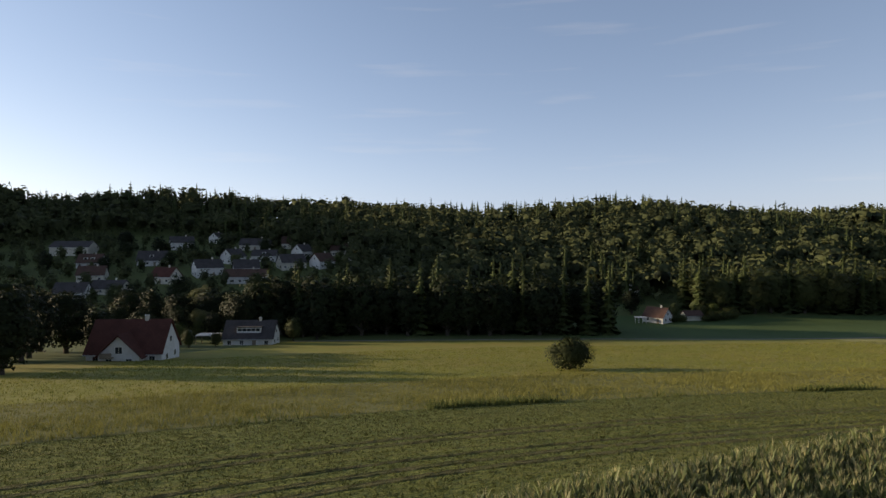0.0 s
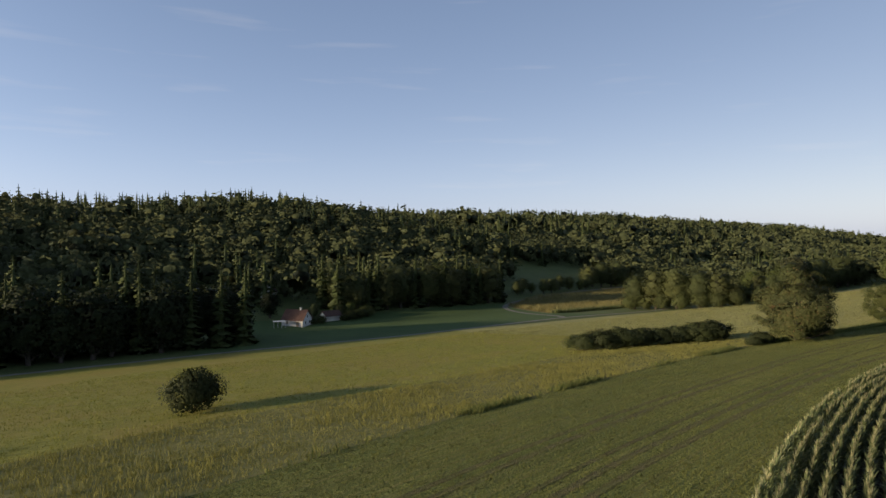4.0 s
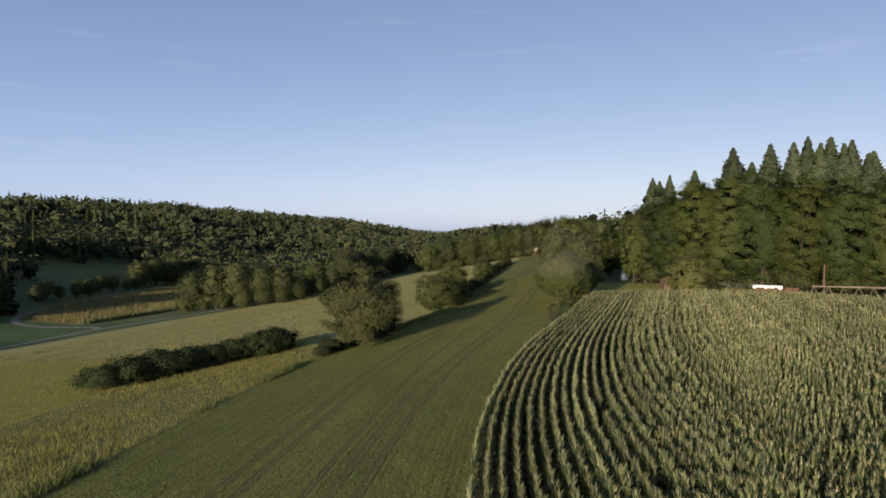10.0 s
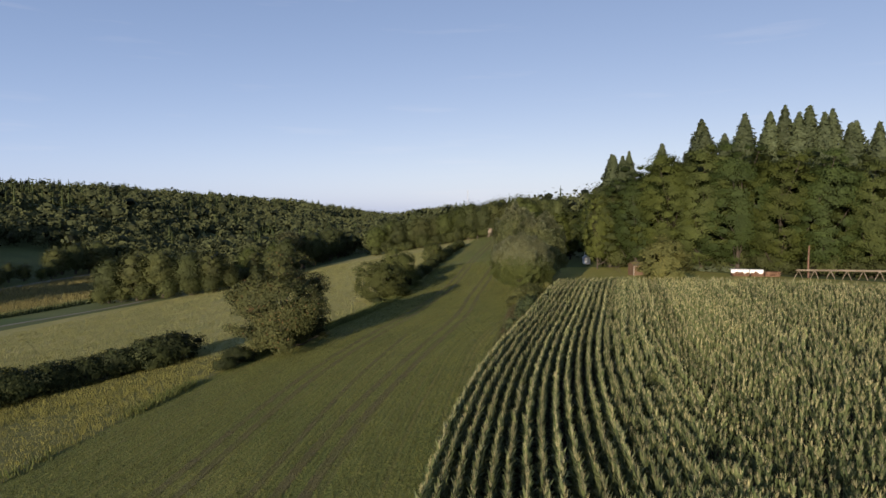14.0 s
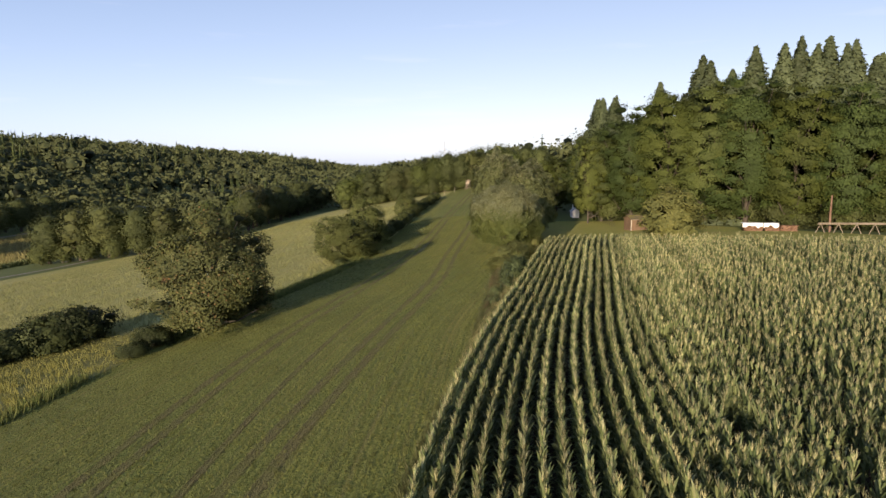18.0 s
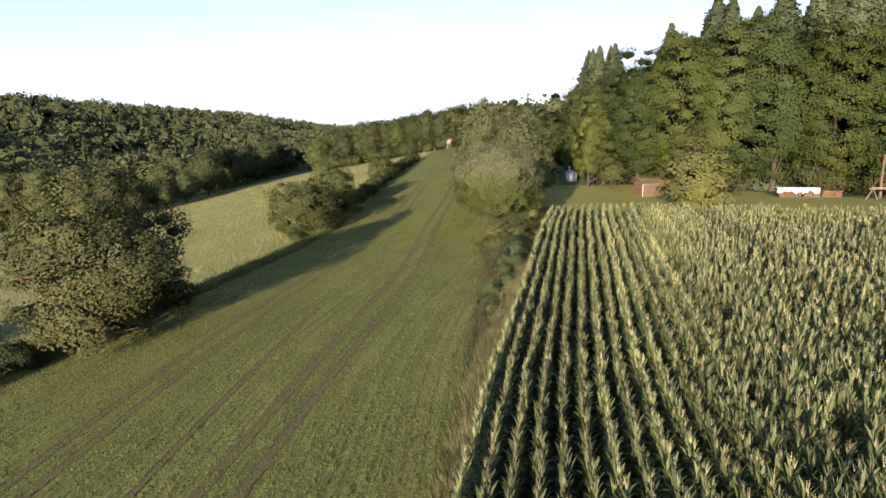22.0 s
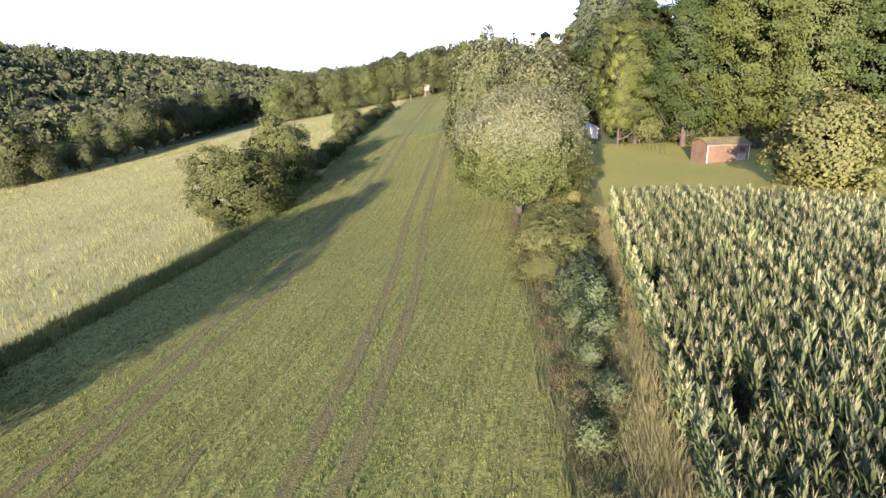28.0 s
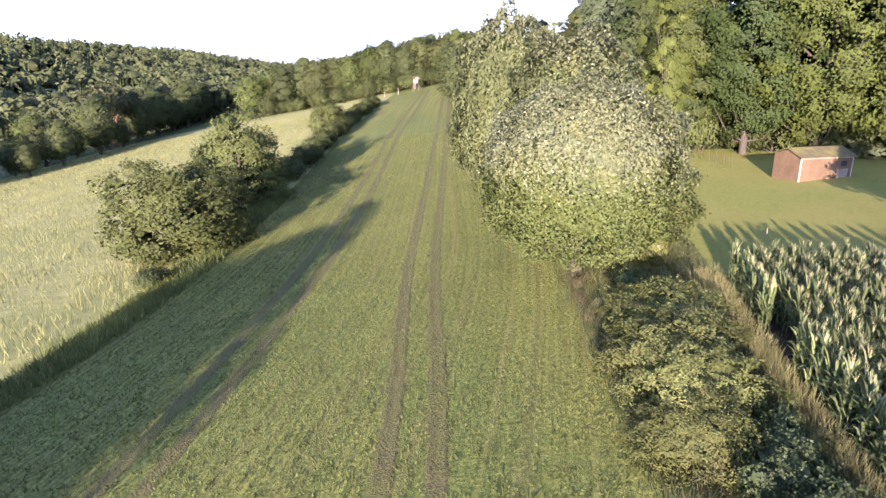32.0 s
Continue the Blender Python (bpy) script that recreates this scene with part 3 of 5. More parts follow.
def cards(rng, pos, nrm, size, long=1.5, loose=0.6, three=False):
    """Leaf sprays: one kite of leaf per place, roughly facing nrm; also the soft normals of the crown they belong to."""
    n = len(pos)
    g = unit(nrm + rng.normal(0, loose, (n, 3)) + [0, 0, 0.3])
    g *= np.where((g * nrm).sum(1) < 0, -1.0, 1.0)[:, None]
    t = unit(np.cross(g, rng.normal(0, 1, (n, 3))) - [0, 0, 0.25])
    b = unit(np.cross(g, t))
    s = size * rng.uniform(0.6, 1.35, (n, 1))
    v = np.stack((pos - t * s * long * 0.5, pos - b * s * 0.5 + t * s * 0.1, pos + t * s * long * 0.5 - g * s * 0.15, pos + b * s * 0.5 + t * s * 0.1), 1)
    soft = unit(nrm * [0.85, 0.85, 0.4] + g * [0.6, 0.6, 0.42])
    if three:
        return v[:, [1, 2, 3]].reshape(-1, 3), np.arange(3 * n).reshape(n, 3), np.repeat(soft, 3, 0)
    return v.reshape(-1, 3), np.arange(4 * n).reshape(n, 4), np.repeat(soft, 4, 0)


def blobs_of(rng, H, W, low, n, rough=0.16, full=1.12):
    """Leaf masses over an uneven egg: (centre, radius, outward direction)."""
    mid, rx, rz = low + (H - low) * 0.47, W / 2, (H - low) * 0.5
    area = 4 * np.pi * ((rx ** 3.2 + 2 * (rx * rz) ** 1.6) / 3) ** 0.625
    rad = math.sqrt(area / n / np.pi) * full
    ph = rng.uniform(0, 6.28, 6)
    def swell(d):
        a = np.arctan2(d[..., 1], d[..., 0])
        e = 1 + rough * (np.sin(2 * a + ph[0]) + np.sin(3 * a + 3 * d[..., 2] + ph[1]) + np.sin(5 * a - 4 * d[..., 2] + ph[2])) * 0.55
        return e * (1 - 0.16 * np.clip(d[..., 2], -1, 0) ** 2 - 0.10 * np.clip(d[..., 2], 0, 1))
    out = []
    for k in range(n):
        z = 1 - 2 * (k + 0.5) / n
        a = k * 2.39996 + rng.uniform(-0.25, 0.25)
        side = math.sqrt(1 - z * z) if z > 0 else math.sqrt(1 - abs(z) ** 3.5)
        d = np.array([side * math.cos(a), side * math.sin(a), z])
        r = rad * rng.choice([0.7, 0.85, 1.0, 1.2, 1.4]) * rng.uniform(0.9, 1.1)
        c = d * [rx, rx, rz] * float(swell(d)) * rng.uniform(0.8, 1.04) - d * r * 0.7
        o = unit(d / np.array([rx, rx, rz]))
        out.append((c + [0, 0, mid], r, o))
    return out


def leaf_mass(rng, lumps, n, size, core=0.42, flatz=0.7, long=1.5, loose=0.4, stray=0.05, three=False):
    """Leaf sprays over the masses, each round a close inner clump: corners, triangles, normals; the sprays first."""
    w = np.array([r * r for _, r, _ in lumps])
    pick = rng.choice(len(lumps), n, p=w / w.sum())
    c, r, o = (np.array([b[q] for b in lumps])[pick] for q in range(3))
    r = r[:, None]
    d = unit(rng.normal(0, 1, (n, 3)))
    d *= np.where((d * o).sum(1) < -0.2, -1.0, 1.0)[:, None]
    pos = c + d * r * (0.42 + 0.68 * rng.random((n, 1)) ** 0.75) * [1, 1, flatz]
    pos = pos + d * r * 0.35 * rng.random((n, 1)) * (rng.random((n, 1)) < stray)
    soft = unit(d * 0.5 + o * 0.85 + [0, 0, 0.1])
    v, f, m = cards(rng, pos, soft, size, long, loose, three)
    if not three:
        v, f = tri_split(v, f)
    if not core:
        return v, f, m
    bm = bmesh.new()
    bmesh.ops.create_icosphere(bm, subdivisions=1, radius=1)
    iv = np.array([q.co[:] for q in bm.verts])
    fi = np.array([[q.index for q in p.verts] for p in bm.faces])
    bm.free()
    V, F, M, at = [v], [f], [m], len(v)
    for bc, br, bo in lumps:
        V.append(iv * (1 + rng.uniform(-0.15, 0.15, (len(iv), 1))) * br * core * [1, 1, flatz] + bc)
        F.append(fi + at)
        M.append(unit(iv * 0.45 + bo * 0.85 + [0, 0, 0.1]))
        at += len(iv)
    return np.concatenate(V), np.concatenate(F), np.concatenate(M)


def shell_crown(rng, H, W, low, n, size, long=1.5, loose=0.5, swell=0.14, fine=0.06, shelf=1.0, taper=0.1, kites=False):
    """A closed leafy crown: sprays all over an uneven egg, boughs bulging from it, round a dark inner hull: corners, triangles, normals."""
    mid, rx, rz = low + (H - low) * 0.46, W / 2, (H - low) * 0.54
    off = Vector(rng.uniform(-50, 50, 3))
    def egg(z, a, inset):
        side = np.where(z > 0, np.sqrt(np.clip(1 - z * z, 0, 1)), np.sqrt(np.clip(1 - np.abs(z) ** 3.5, 0, 1))) * (1 - taper * np.clip(z, 0, 1))
        d = np.stack((side * np.cos(a), side * np.sin(a), np.where(z < 0, z * 0.86, z)), 1)
        big = np.array([noise.noise(Vector((q[0] * 1.7, q[1] * 1.7, q[2] * 1.9 * shelf)) + off) for q in d])
        mid_n = np.array([noise.noise(Vector((q[0] * 4.4, q[1] * 4.4, q[2] * 4.6 * shelf)) + off) for q in d])
        out = (1 + swell * 1.6 * big + fine * 1.8 * mid_n) * inset
        return d * [rx, rx, rz] * out[:, None] + [0, 0, mid], unit(d / [rx, rx, rz])
    z, a = rng.uniform(-0.97, 1, n), rng.uniform(0, 6.2832, n)
    pos, o = egg(z, a, 1 - np.abs(rng.normal(0, 0.05, n)) + 0.05 * (rng.random(n) < 0.06))
    v, f, m = cards(rng, pos, o, size, long, loose, not kites)
    if kites:
        v, f = tri_split(v, f)
    nz, na = 12, 16
    gz, ga = np.meshgrid(np.linspace(-0.97, 0.985, nz), np.arange(na) * 6.2832 / na, indexing="ij")
    hv, ho = egg(gz.ravel(), ga.ravel(), np.full(nz * na, 0.72))
    hf = [(i * na + j, i * na + (j + 1) % na, (i + 1) * na + (j + 1) % na, (i + 1) * na + j) for i in range(nz - 1) for j in range(na)]
    hv, hf = tri_split(hv, np.array(hf))
    return np.concatenate((v, hv)), np.concatenate((f, hf + len(v))), np.concatenate((m, ho))


def tri_split(v, f):
    """Quads to triangles; a quad with its last corner doubled gives one triangle."""
    a, b = f[:, [0, 1, 2]], f[:, [0, 2, 3]]
    return v, np.concatenate((a, b[b[:, 1] != b[:, 2]]))


def broadleaf(name, seed, H, W, low, n, size, leaf, bark, label, blobs=12, long=1.5, trunk_r=0.03, category="tree", core=0.42, top=None, loose=0.4, rough=0.24, full=1.12, three=False, flatz=0.7, shell=None, fluff=0.0):
    rng = np.random.default_rng(seed)
    root = thing(name, Matrix(), label, category)
    bl = blobs_of(rng, H, W, low, blobs, rough, full)
    limbs = []
    lean = rng.normal(0, 0.03, 2) * H
    spine = np.array([[lean[0] * u * u, lean[1] * u * u, -0.4 + (H * 0.72 + 0.4) * u] for u in np.linspace(0, 1, 7)])
    limbs.append(tube_arrays(spine, trunk_r * H * np.linspace(1.15, 0.25, 7), 7))
    for c, r, o in bl[::max(1, blobs // 16)]:
        u = np.clip((c[2] - 0.22 * H) / (H * 0.72), 0.12, 0.9) * 0.85
        start = np.array([np.interp(u, np.linspace(0, 1, 7), spine[:, q]) for q in range(3)])
        mid = (start + c) / 2 + [0, 0, -0.04 * H]
        limbs.append(tube_arrays([start, mid, c], trunk_r * H * np.array([0.4, 0.26, 0.08]), 5))
    v, f = joined(limbs)
    me = raw("trunk", v, f, bark)
    me.polygons.foreach_set("use_smooth", np.ones(len(me.polygons), bool))
    link("trunk", me, root)
    if shell:
        v, f, m = shell_crown(rng, H, W, low, n, size, long, loose, *shell, kites=not three)
    else:
        v, f, m = leaf_mass(rng, bl, n, size, core, flatz, long, loose, three=three)
    if fluff:
        k = 3 * n
        m[:k] = unit(m[:k] * (1 - fluff) + np.repeat(rng.normal(0, 0.55 * fluff, (n, 3)) + [0, 0, 0.35 * fluff], 3, 0))
    mats = leaf
    # leaves above a share of the height take the second, paler material
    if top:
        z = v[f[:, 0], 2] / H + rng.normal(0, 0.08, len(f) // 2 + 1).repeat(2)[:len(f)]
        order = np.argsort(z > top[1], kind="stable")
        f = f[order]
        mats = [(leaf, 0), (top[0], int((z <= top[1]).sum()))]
    link("crown", raw("crown", v, f, mats, m), root)
    return root


def conifer_arrays(rng, H, R, levels, per, low=0.06):
    """Whorls of drooping ragged boughs round a slim core: corners, triangles, normals."""
    P = []
    for u in np.linspace(low, 0.985, levels):
        r = R * (1 - u) ** 0.64 * rng.uniform(0.9, 1.08) + 0.06
        m = max(4, int(per * (1 - u) ** 0.6))
        for ang in np.arange(m) * 2 * np.pi / m + rng.uniform(0, 6.3):
            bough = r * rng.uniform(0.45, 1.2)
            z = u * H + rng.normal(0, 0.022) * H * (1 - u) ** 0.5
            P.append((bough, ang, z - 0.06 * bough))
    P = np.array(P)
    n = len(P)
    ca, sa, rad, z = np.cos(P[:, 1]), np.sin(P[:, 1]), P[:, 0], P[:, 2]
    wid = (0.30 * rad + 0.10) * rng.uniform(0.8, 1.3, n)
    droop = 0.28 * rad * rng.uniform(0.5, 1.5, n)
    start = 0.08
    def at(q, side, dz):
        return np.stack((ca * rad * q - sa * wid * side, sa * rad * q + ca * wid * side, z + dz), 1)
    mid = (start + 1.25) / 2
    v = np.stack((at(start, 0, 0.08 * rad), at(mid, -1, -droop * 0.6), at(1.05, 0, -droop * 0.7), at(mid, 1, -droop * 0.6)), 1)
    v2 = np.stack((at(start, 0, 0.05 * rad), at(mid, 0, -droop * 0.1), at(1.0, 0.15, -droop), at(mid, 0, -droop * 1.7)), 1)
    arrays = [(q.reshape(-1, 3), np.arange(4 * n).reshape(n, 4)) for q in (v, v2)]
    core = tube_arrays([(0, 0, low * H), (0, 0, 0.4 * H), (0, 0, 0.75 * H), (0, 0, H * 0.99)], [R * 0.2, R * 0.17, R * 0.1, 0.03], 6)
    arrays.append(core)
    soft = np.repeat(unit(np.stack((ca, sa, np.full(n, 0.55)), 1) + rng.normal(0, 0.25, (n, 3))), 4, 0)
    V, F = tri_split(*joined(arrays))
    return V, F, np.concatenate((soft, soft, unit(core[0] * [1, 1, 0] + [0, 0, 0.05])))


def fir_arrays(rng, H, R, n, low=0.05):
    """A tall fir: thousands of drooping needle sprays on uneven boughs round a slim inner cone: corners, triangles, normals."""
    u = low + (0.99 - low) * (1 - rng.random(n) ** 0.7)
    a = rng.uniform(0, 6.2832, n)
    off = Vector(rng.uniform(-50, 50, 3))
    bough = np.array([noise.noise(Vector((math.cos(q) * 2.4, math.sin(q) * 2.4, w * 21)) + off) for q, w in zip(a, u)])
    rad = R * (1 - u) ** 0.95 * (1 + 0.65 * bough) * (1 - 0.45 * rng.random(n) ** 2.2) + 0.03
    ca, sa = np.cos(a), np.sin(a)
    p = np.stack((ca * rad, sa * rad, u * H - 0.16 * rad), 1)
    v, f, soft = cards(rng, p, unit(np.stack((ca, sa, np.full(n, 0.35)), 1)), (0.28 + 0.4 * (1 - u) ** 0.5)[:, None], 2.2, 0.55, True)
    core = tube_arrays([(0, 0, low * H), (0, 0, 0.4 * H), (0, 0, 0.8 * H), (0, 0, H * 0.99)], [R * 0.5, R * 0.34, R * 0.07, 0.02], 9)
    cv, cf = tri_split(*core)
    return np.concatenate((v, cv)), np.concatenate((f, cf + 3 * n)), np.concatenate((soft, unit(cv * [1, 1, 0] + [0, 0, 0.05])))


def conifer(name, seed, H, R, levels, per, leaf, bark, label, low=0.06, needles=0):
    rng = np.random.default_rng(seed)
    root = thing(name, Matrix(), label, "tree")
    v, f = tube_arrays([(0, 0, -0.4), (0, 0, H * 0.5), (0, 0, H * 0.97)], [0.013 * H, 0.008 * H, 0.02], 7)
    link("trunk", raw("trunk", v, f, bark), root)
    v, f, m = fir_arrays(rng, H, R, needles) if needles else conifer_arrays(rng, H, R, levels, per, low)
    link("crown", raw("crown", v, f, leaf, m), root)
    return root


class Stock:
    """Tree models, each used once itself and after that as copies."""
    def __init__(self, *models):
        self.models, self.used, self.n = models, set(), 0

    def put(self, x, y, scale=1.0, wide=None, turn=None, sink=0.1, label="", group="", which=None):
        ob = self.models[self.n % len(self.models) if which is None else which]
        self.n += 1
        turn = (self.n * 2.399) % 6.283 if turn is None else turn
        first = ob.name not in self.used
        if first:
            self.used.add(ob.name)
            m = Matrix.LocRotScale((x, y, float(height(x, y)) - sink), Euler((0, 0, turn)), (wide or scale, wide or scale, scale))
            ob.matrix_basis = m
            return tagged(ob, label, group=group)
        keep = ob.scale.copy()
        ob.scale = (1, 1, 1)
        made = copy_thing(ob, Matrix.LocRotScale((x, y, float(height(x, y)) - sink), Euler((0, 0, turn)), (wide or scale, wide or scale, scale)))
        ob.scale = keep
        return tagged(made, label, group=group)


# single trees and bushes of the fields (models about 10 m high, scaled to each tree)
OAKS = Stock(*[broadleaf("field_tree", 10 + k, 10, 9.5, (0.1, -1.2, -1.2, -0.6)[k], (30000, 16000, 16000, 11000)[k], (0.13, 0.17, 0.17, 0.25)[k], (M_RUDDY, M_HEDGE, M_HEDGE, M_FRUIT)[k], M_BARK, "broad leafy field tree", 110, full=1.3, rough=0.34, three=False, loose=0.6) for k in range(4)])
OAKS.put(124.6, 81.4, 1.3, 1.43, label="broad dark tree with reddish berries at the crop's edge", which=0)
OAKS.put(176.5, 85.6, 0.95, 1.15, label="rounded green bush-like tree in the hedge", which=1)
OAKS.put(196, 88.6, 1.1, 1.05, label="taller green tree in the hedge", which=2)
OAKS.put(203, 90, 0.66, 0.7, label="rounded green bush-like tree in the hedge", which=1)
OAKS.put(251, 94, 0.75, 0.8, label="small green tree at the hedge's end", which=2)
OAKS.put(164, 27.8, 0.84, 0.98, label="bright green fruit tree on the lawn", which=3)
WILLOWS = Stock(broadleaf("willow", 31, 11.5, 11.2, 2.0, 110000, 0.11, M_WILLOW, M_BARK, "silvery green willow", 150, long=2.2, loose=0.7, rough=0.2, full=1.45, top=(M_PALETOP, 0.58), three=True, core=0.5, shell=(0.13, 0.13), fluff=0.5),
                broadleaf("willow", 32, 11.5, 10.2, 0.9, 40000, 0.17, M_SALLOW, M_BARK, "silvery green willow", 90, long=2.2, loose=0.7, rough=0.3, full=1.4, top=(M_PALETOP, 0.86), three=True, core=0.48, shell=(0.15, 0.14), fluff=0.5))
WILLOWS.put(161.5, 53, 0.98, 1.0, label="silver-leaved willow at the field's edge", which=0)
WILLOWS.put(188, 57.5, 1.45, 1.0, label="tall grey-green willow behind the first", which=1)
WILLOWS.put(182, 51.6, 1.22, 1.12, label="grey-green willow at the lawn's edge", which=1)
BUSHES = Stock(broadleaf("bush", 51, 3.6, 5.2, 0.0, 30000, 0.085, M_SLOE, M_BARK, "leafy bush", 30, long=2.6, trunk_r=0.02, category="bush", loose=0.9, three=True, shell=(0.3, 0.24)),
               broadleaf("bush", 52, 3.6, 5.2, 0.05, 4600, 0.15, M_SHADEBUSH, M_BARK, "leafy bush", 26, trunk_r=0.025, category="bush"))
THICKET = Stock(*[broadleaf("bush", 61 + k, 3.6, 5.2, 0.05, 2600, 0.26, M_LEAF, M_BARK, "leafy bush", 16, trunk_r=0.025, category="bush", three=True) for k in range(2)])
BUSHES.put(21, 101.5, 1.75, 1.4, label="lone round dark bush in the grass strip", which=1)
for x, y, tall, wide in ((144.4, 50.9, 0.5, 0.72), (146.6, 50.2, 0.62, 0.85), (149.2, 50.6, 0.68, 0.92), (151.6, 50.0, 0.66, 0.85), (153.6, 50.6, 0.5, 0.7)):
    BUSHES.put(x, y, tall, wide, label="spreading olive-green bush beside the corn", group="bushes of the weedy margin", which=0)
BUSHES.put(163.5, 48.6, 0.75, 0.5, label="upright pale bush at the corn's corner", which=0)
NETTLES = Stock(broadleaf("weed_clump", 55, 1.7, 1.9, 0.0, 4200, 0.085, M_NETTLE, M_TWIG, "tall leafy green weeds", 20, long=1.9, trunk_r=0.01, category="weeds", loose=0.9, three=True, shell=(0.45, 0.4)))
for x, y, g in ((132.5, 49.4, 0.7), (134.6, 48.9, 0.9), (136.2, 49.7, 0.85), (137.6, 48.8, 1.0), (139.2, 49.6, 1.05), (140.4, 48.7, 0.9), (141.8, 49.5, 1.0), (143.4, 48.7, 0.9), (126.5, 49.9, 0.6), (121.6, 49.4, 0.55), (129.2, 49.0, 0.65), (156.6, 49.4, 0.8), (158.6, 50.6, 0.7)):
    NETTLES.put(x, y, g, g * 1.05, label="tall leafy green weeds beside the corn", group="weed clumps of the margin")
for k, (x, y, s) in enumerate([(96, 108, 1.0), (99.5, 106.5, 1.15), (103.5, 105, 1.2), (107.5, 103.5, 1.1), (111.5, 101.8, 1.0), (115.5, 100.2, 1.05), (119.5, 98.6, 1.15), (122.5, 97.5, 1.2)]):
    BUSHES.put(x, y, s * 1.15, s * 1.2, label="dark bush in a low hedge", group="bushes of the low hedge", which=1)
for k in range(24):
    x = 208 + 3.9 * k
    THICKET.put(x, float(FIELD_EDGE(x)) + 1.8 + 0.6 * math.sin(k * 1.7), 0.75 + 0.3 * math.sin(k * 2.3) ** 2, 0.8, label="green bush in the hedge along the crop", group="bushes of the long hedge")
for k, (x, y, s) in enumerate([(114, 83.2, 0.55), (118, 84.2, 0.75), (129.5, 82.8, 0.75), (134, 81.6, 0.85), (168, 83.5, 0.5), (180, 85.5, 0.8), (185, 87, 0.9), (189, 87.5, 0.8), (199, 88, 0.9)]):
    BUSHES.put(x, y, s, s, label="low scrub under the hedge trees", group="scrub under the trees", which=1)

# woodland along the lawn
WOOD = Stock(broadleaf("broadleaf_tree", 71, 24, 15, 0.1, 34000, 0.27, M_LEAF_B, M_BARK, "tall broadleaf tree", 150, trunk_r=0.016, three=True, flatz=0.55, loose=0.5, core=0.52, rough=0.15),
             broadleaf("broadleaf_tree", 72, 24, 14, 0.1, 34000, 0.27, M_BEECH, M_BARK, "tall broadleaf tree", 150, trunk_r=0.016, three=True, flatz=0.5, loose=0.5, core=0.52, rough=0.15),
             broadleaf("broadleaf_tree", 74, 24, 14, 0.6, 26000, 0.26, M_LIME, M_BARK, "tall broadleaf tree", 130, trunk_r=0.014, three=True, flatz=0.6, core=0.5),
             broadleaf("broadleaf_tree", 73, 24, 16, 0.1, 34000, 0.27, M_LEAF_Y, M_BARK, "tall broadleaf tree", 150, trunk_r=0.016, three=True, flatz=0.55, loose=0.5, core=0.52, rough=0.15))
SPRUCES = Stock(*[conifer("spruce", 81 + k, 32, 7.2, 0, 0, M_FIR, M_BARK, "tall dark spruce", needles=17000) for k in range(3)])
LOWWOOD = Stock(*[broadleaf("wood_tree", 91 + k, 18, 12, 0.4, 4000, 0.46, (M_WOODS, M_WOODS_B, M_BEECH)[k], M_BARK, "woodland tree", 34, three=True, full=1.5, core=0.44, rough=0.18) for k in range(3)])
LOWSPRUCE = Stock(*[conifer("small_spruce", 96 + k, 22, 3.6, 24, 12, M_SPRUCE, M_BARK, "dark spruce") for k in range(2)])
DARKWOOD = Stock(*[broadleaf("dark_tree", 121 + k, 18, 10.5, 0.4, 2000, 0.72, M_SHADELEAF, M_BARK, "dark tree", 30, three=True, full=1.3) for k in range(2)])
edge = [(222, 40, 0.82), (206, 36.5, 0.94), (202, 30.5, 1.12), (199, 24, 1.24), (196, 17, 1.28), (193, 10, 1.26), (190.5, 2.5, 1.2), (188, -5, 1.16), (185, -12.5, 1.12), (183, -20, 1.1), (181, -29, 1.1), (223, 47, 0.66), (221, 50, 0.62), (231, 54, 0.6), (242, 57, 0.58)]
for k, (x, y, s) in enumerate(edge):
    WOOD.put(x, y, s, s * 0.92, label="tall broadleaf tree at the wood's edge", group="trees of the wood's edge", which=(0, 1, 0, 3, 1, 0, 3, 0, 1, 3, 0, 1, 3, 1, 0)[k])
rng = np.random.default_rng(5)
for x, y, H in [(206.7, 15.2, 34), (206, 11, 32), (205.3, 6.9, 36.5), (203.5, 2, 36.5), (204.5, -1.3, 38), (202, -3.5, 36), (202.4, -5.7, 37.5), (200, -8, 35.5), (201.2, -9.9, 36.5), (199.5, -13, 33), (199.9, -14.1, 33.5), (198.5, -18, 33), (196, -25, 34), (228, 13, 38), (236, 33, 29), (262, 35, 30), (300, 35, 31), (329, 35, 32), (216, 24, 31), (318, 28, 33), (197, -32, 34)]:
    SPRUCES.put(x, y, H / 32, H / 32 * rng.uniform(1.15, 1.5), label="tall dark spruce behind the broadleaf trees", group="spruces of the wood")
for k in range(12):
    LOWWOOD.put(219 + rng.uniform(-5, 22), 36 - 6.5 * k + rng.uniform(-3, 3), rng.uniform(1.2, 1.45), label="tall tree inside the wood", group="trees of the wood")
for k in range(18):
    u = k / 17
    THICKET.put(206 - 29 * u + rng.uniform(-1.5, 1), 34 - 62 * u + rng.uniform(-1, 1), rng.uniform(1.2, 2.3), rng.uniform(1.0, 1.4), label="leafy undergrowth at the wood's edge", group="undergrowth of the wood")
WOOD.put(202.3, 39.5, 0.84, 0.5, label="slim bright green tree on the lawn", which=2)

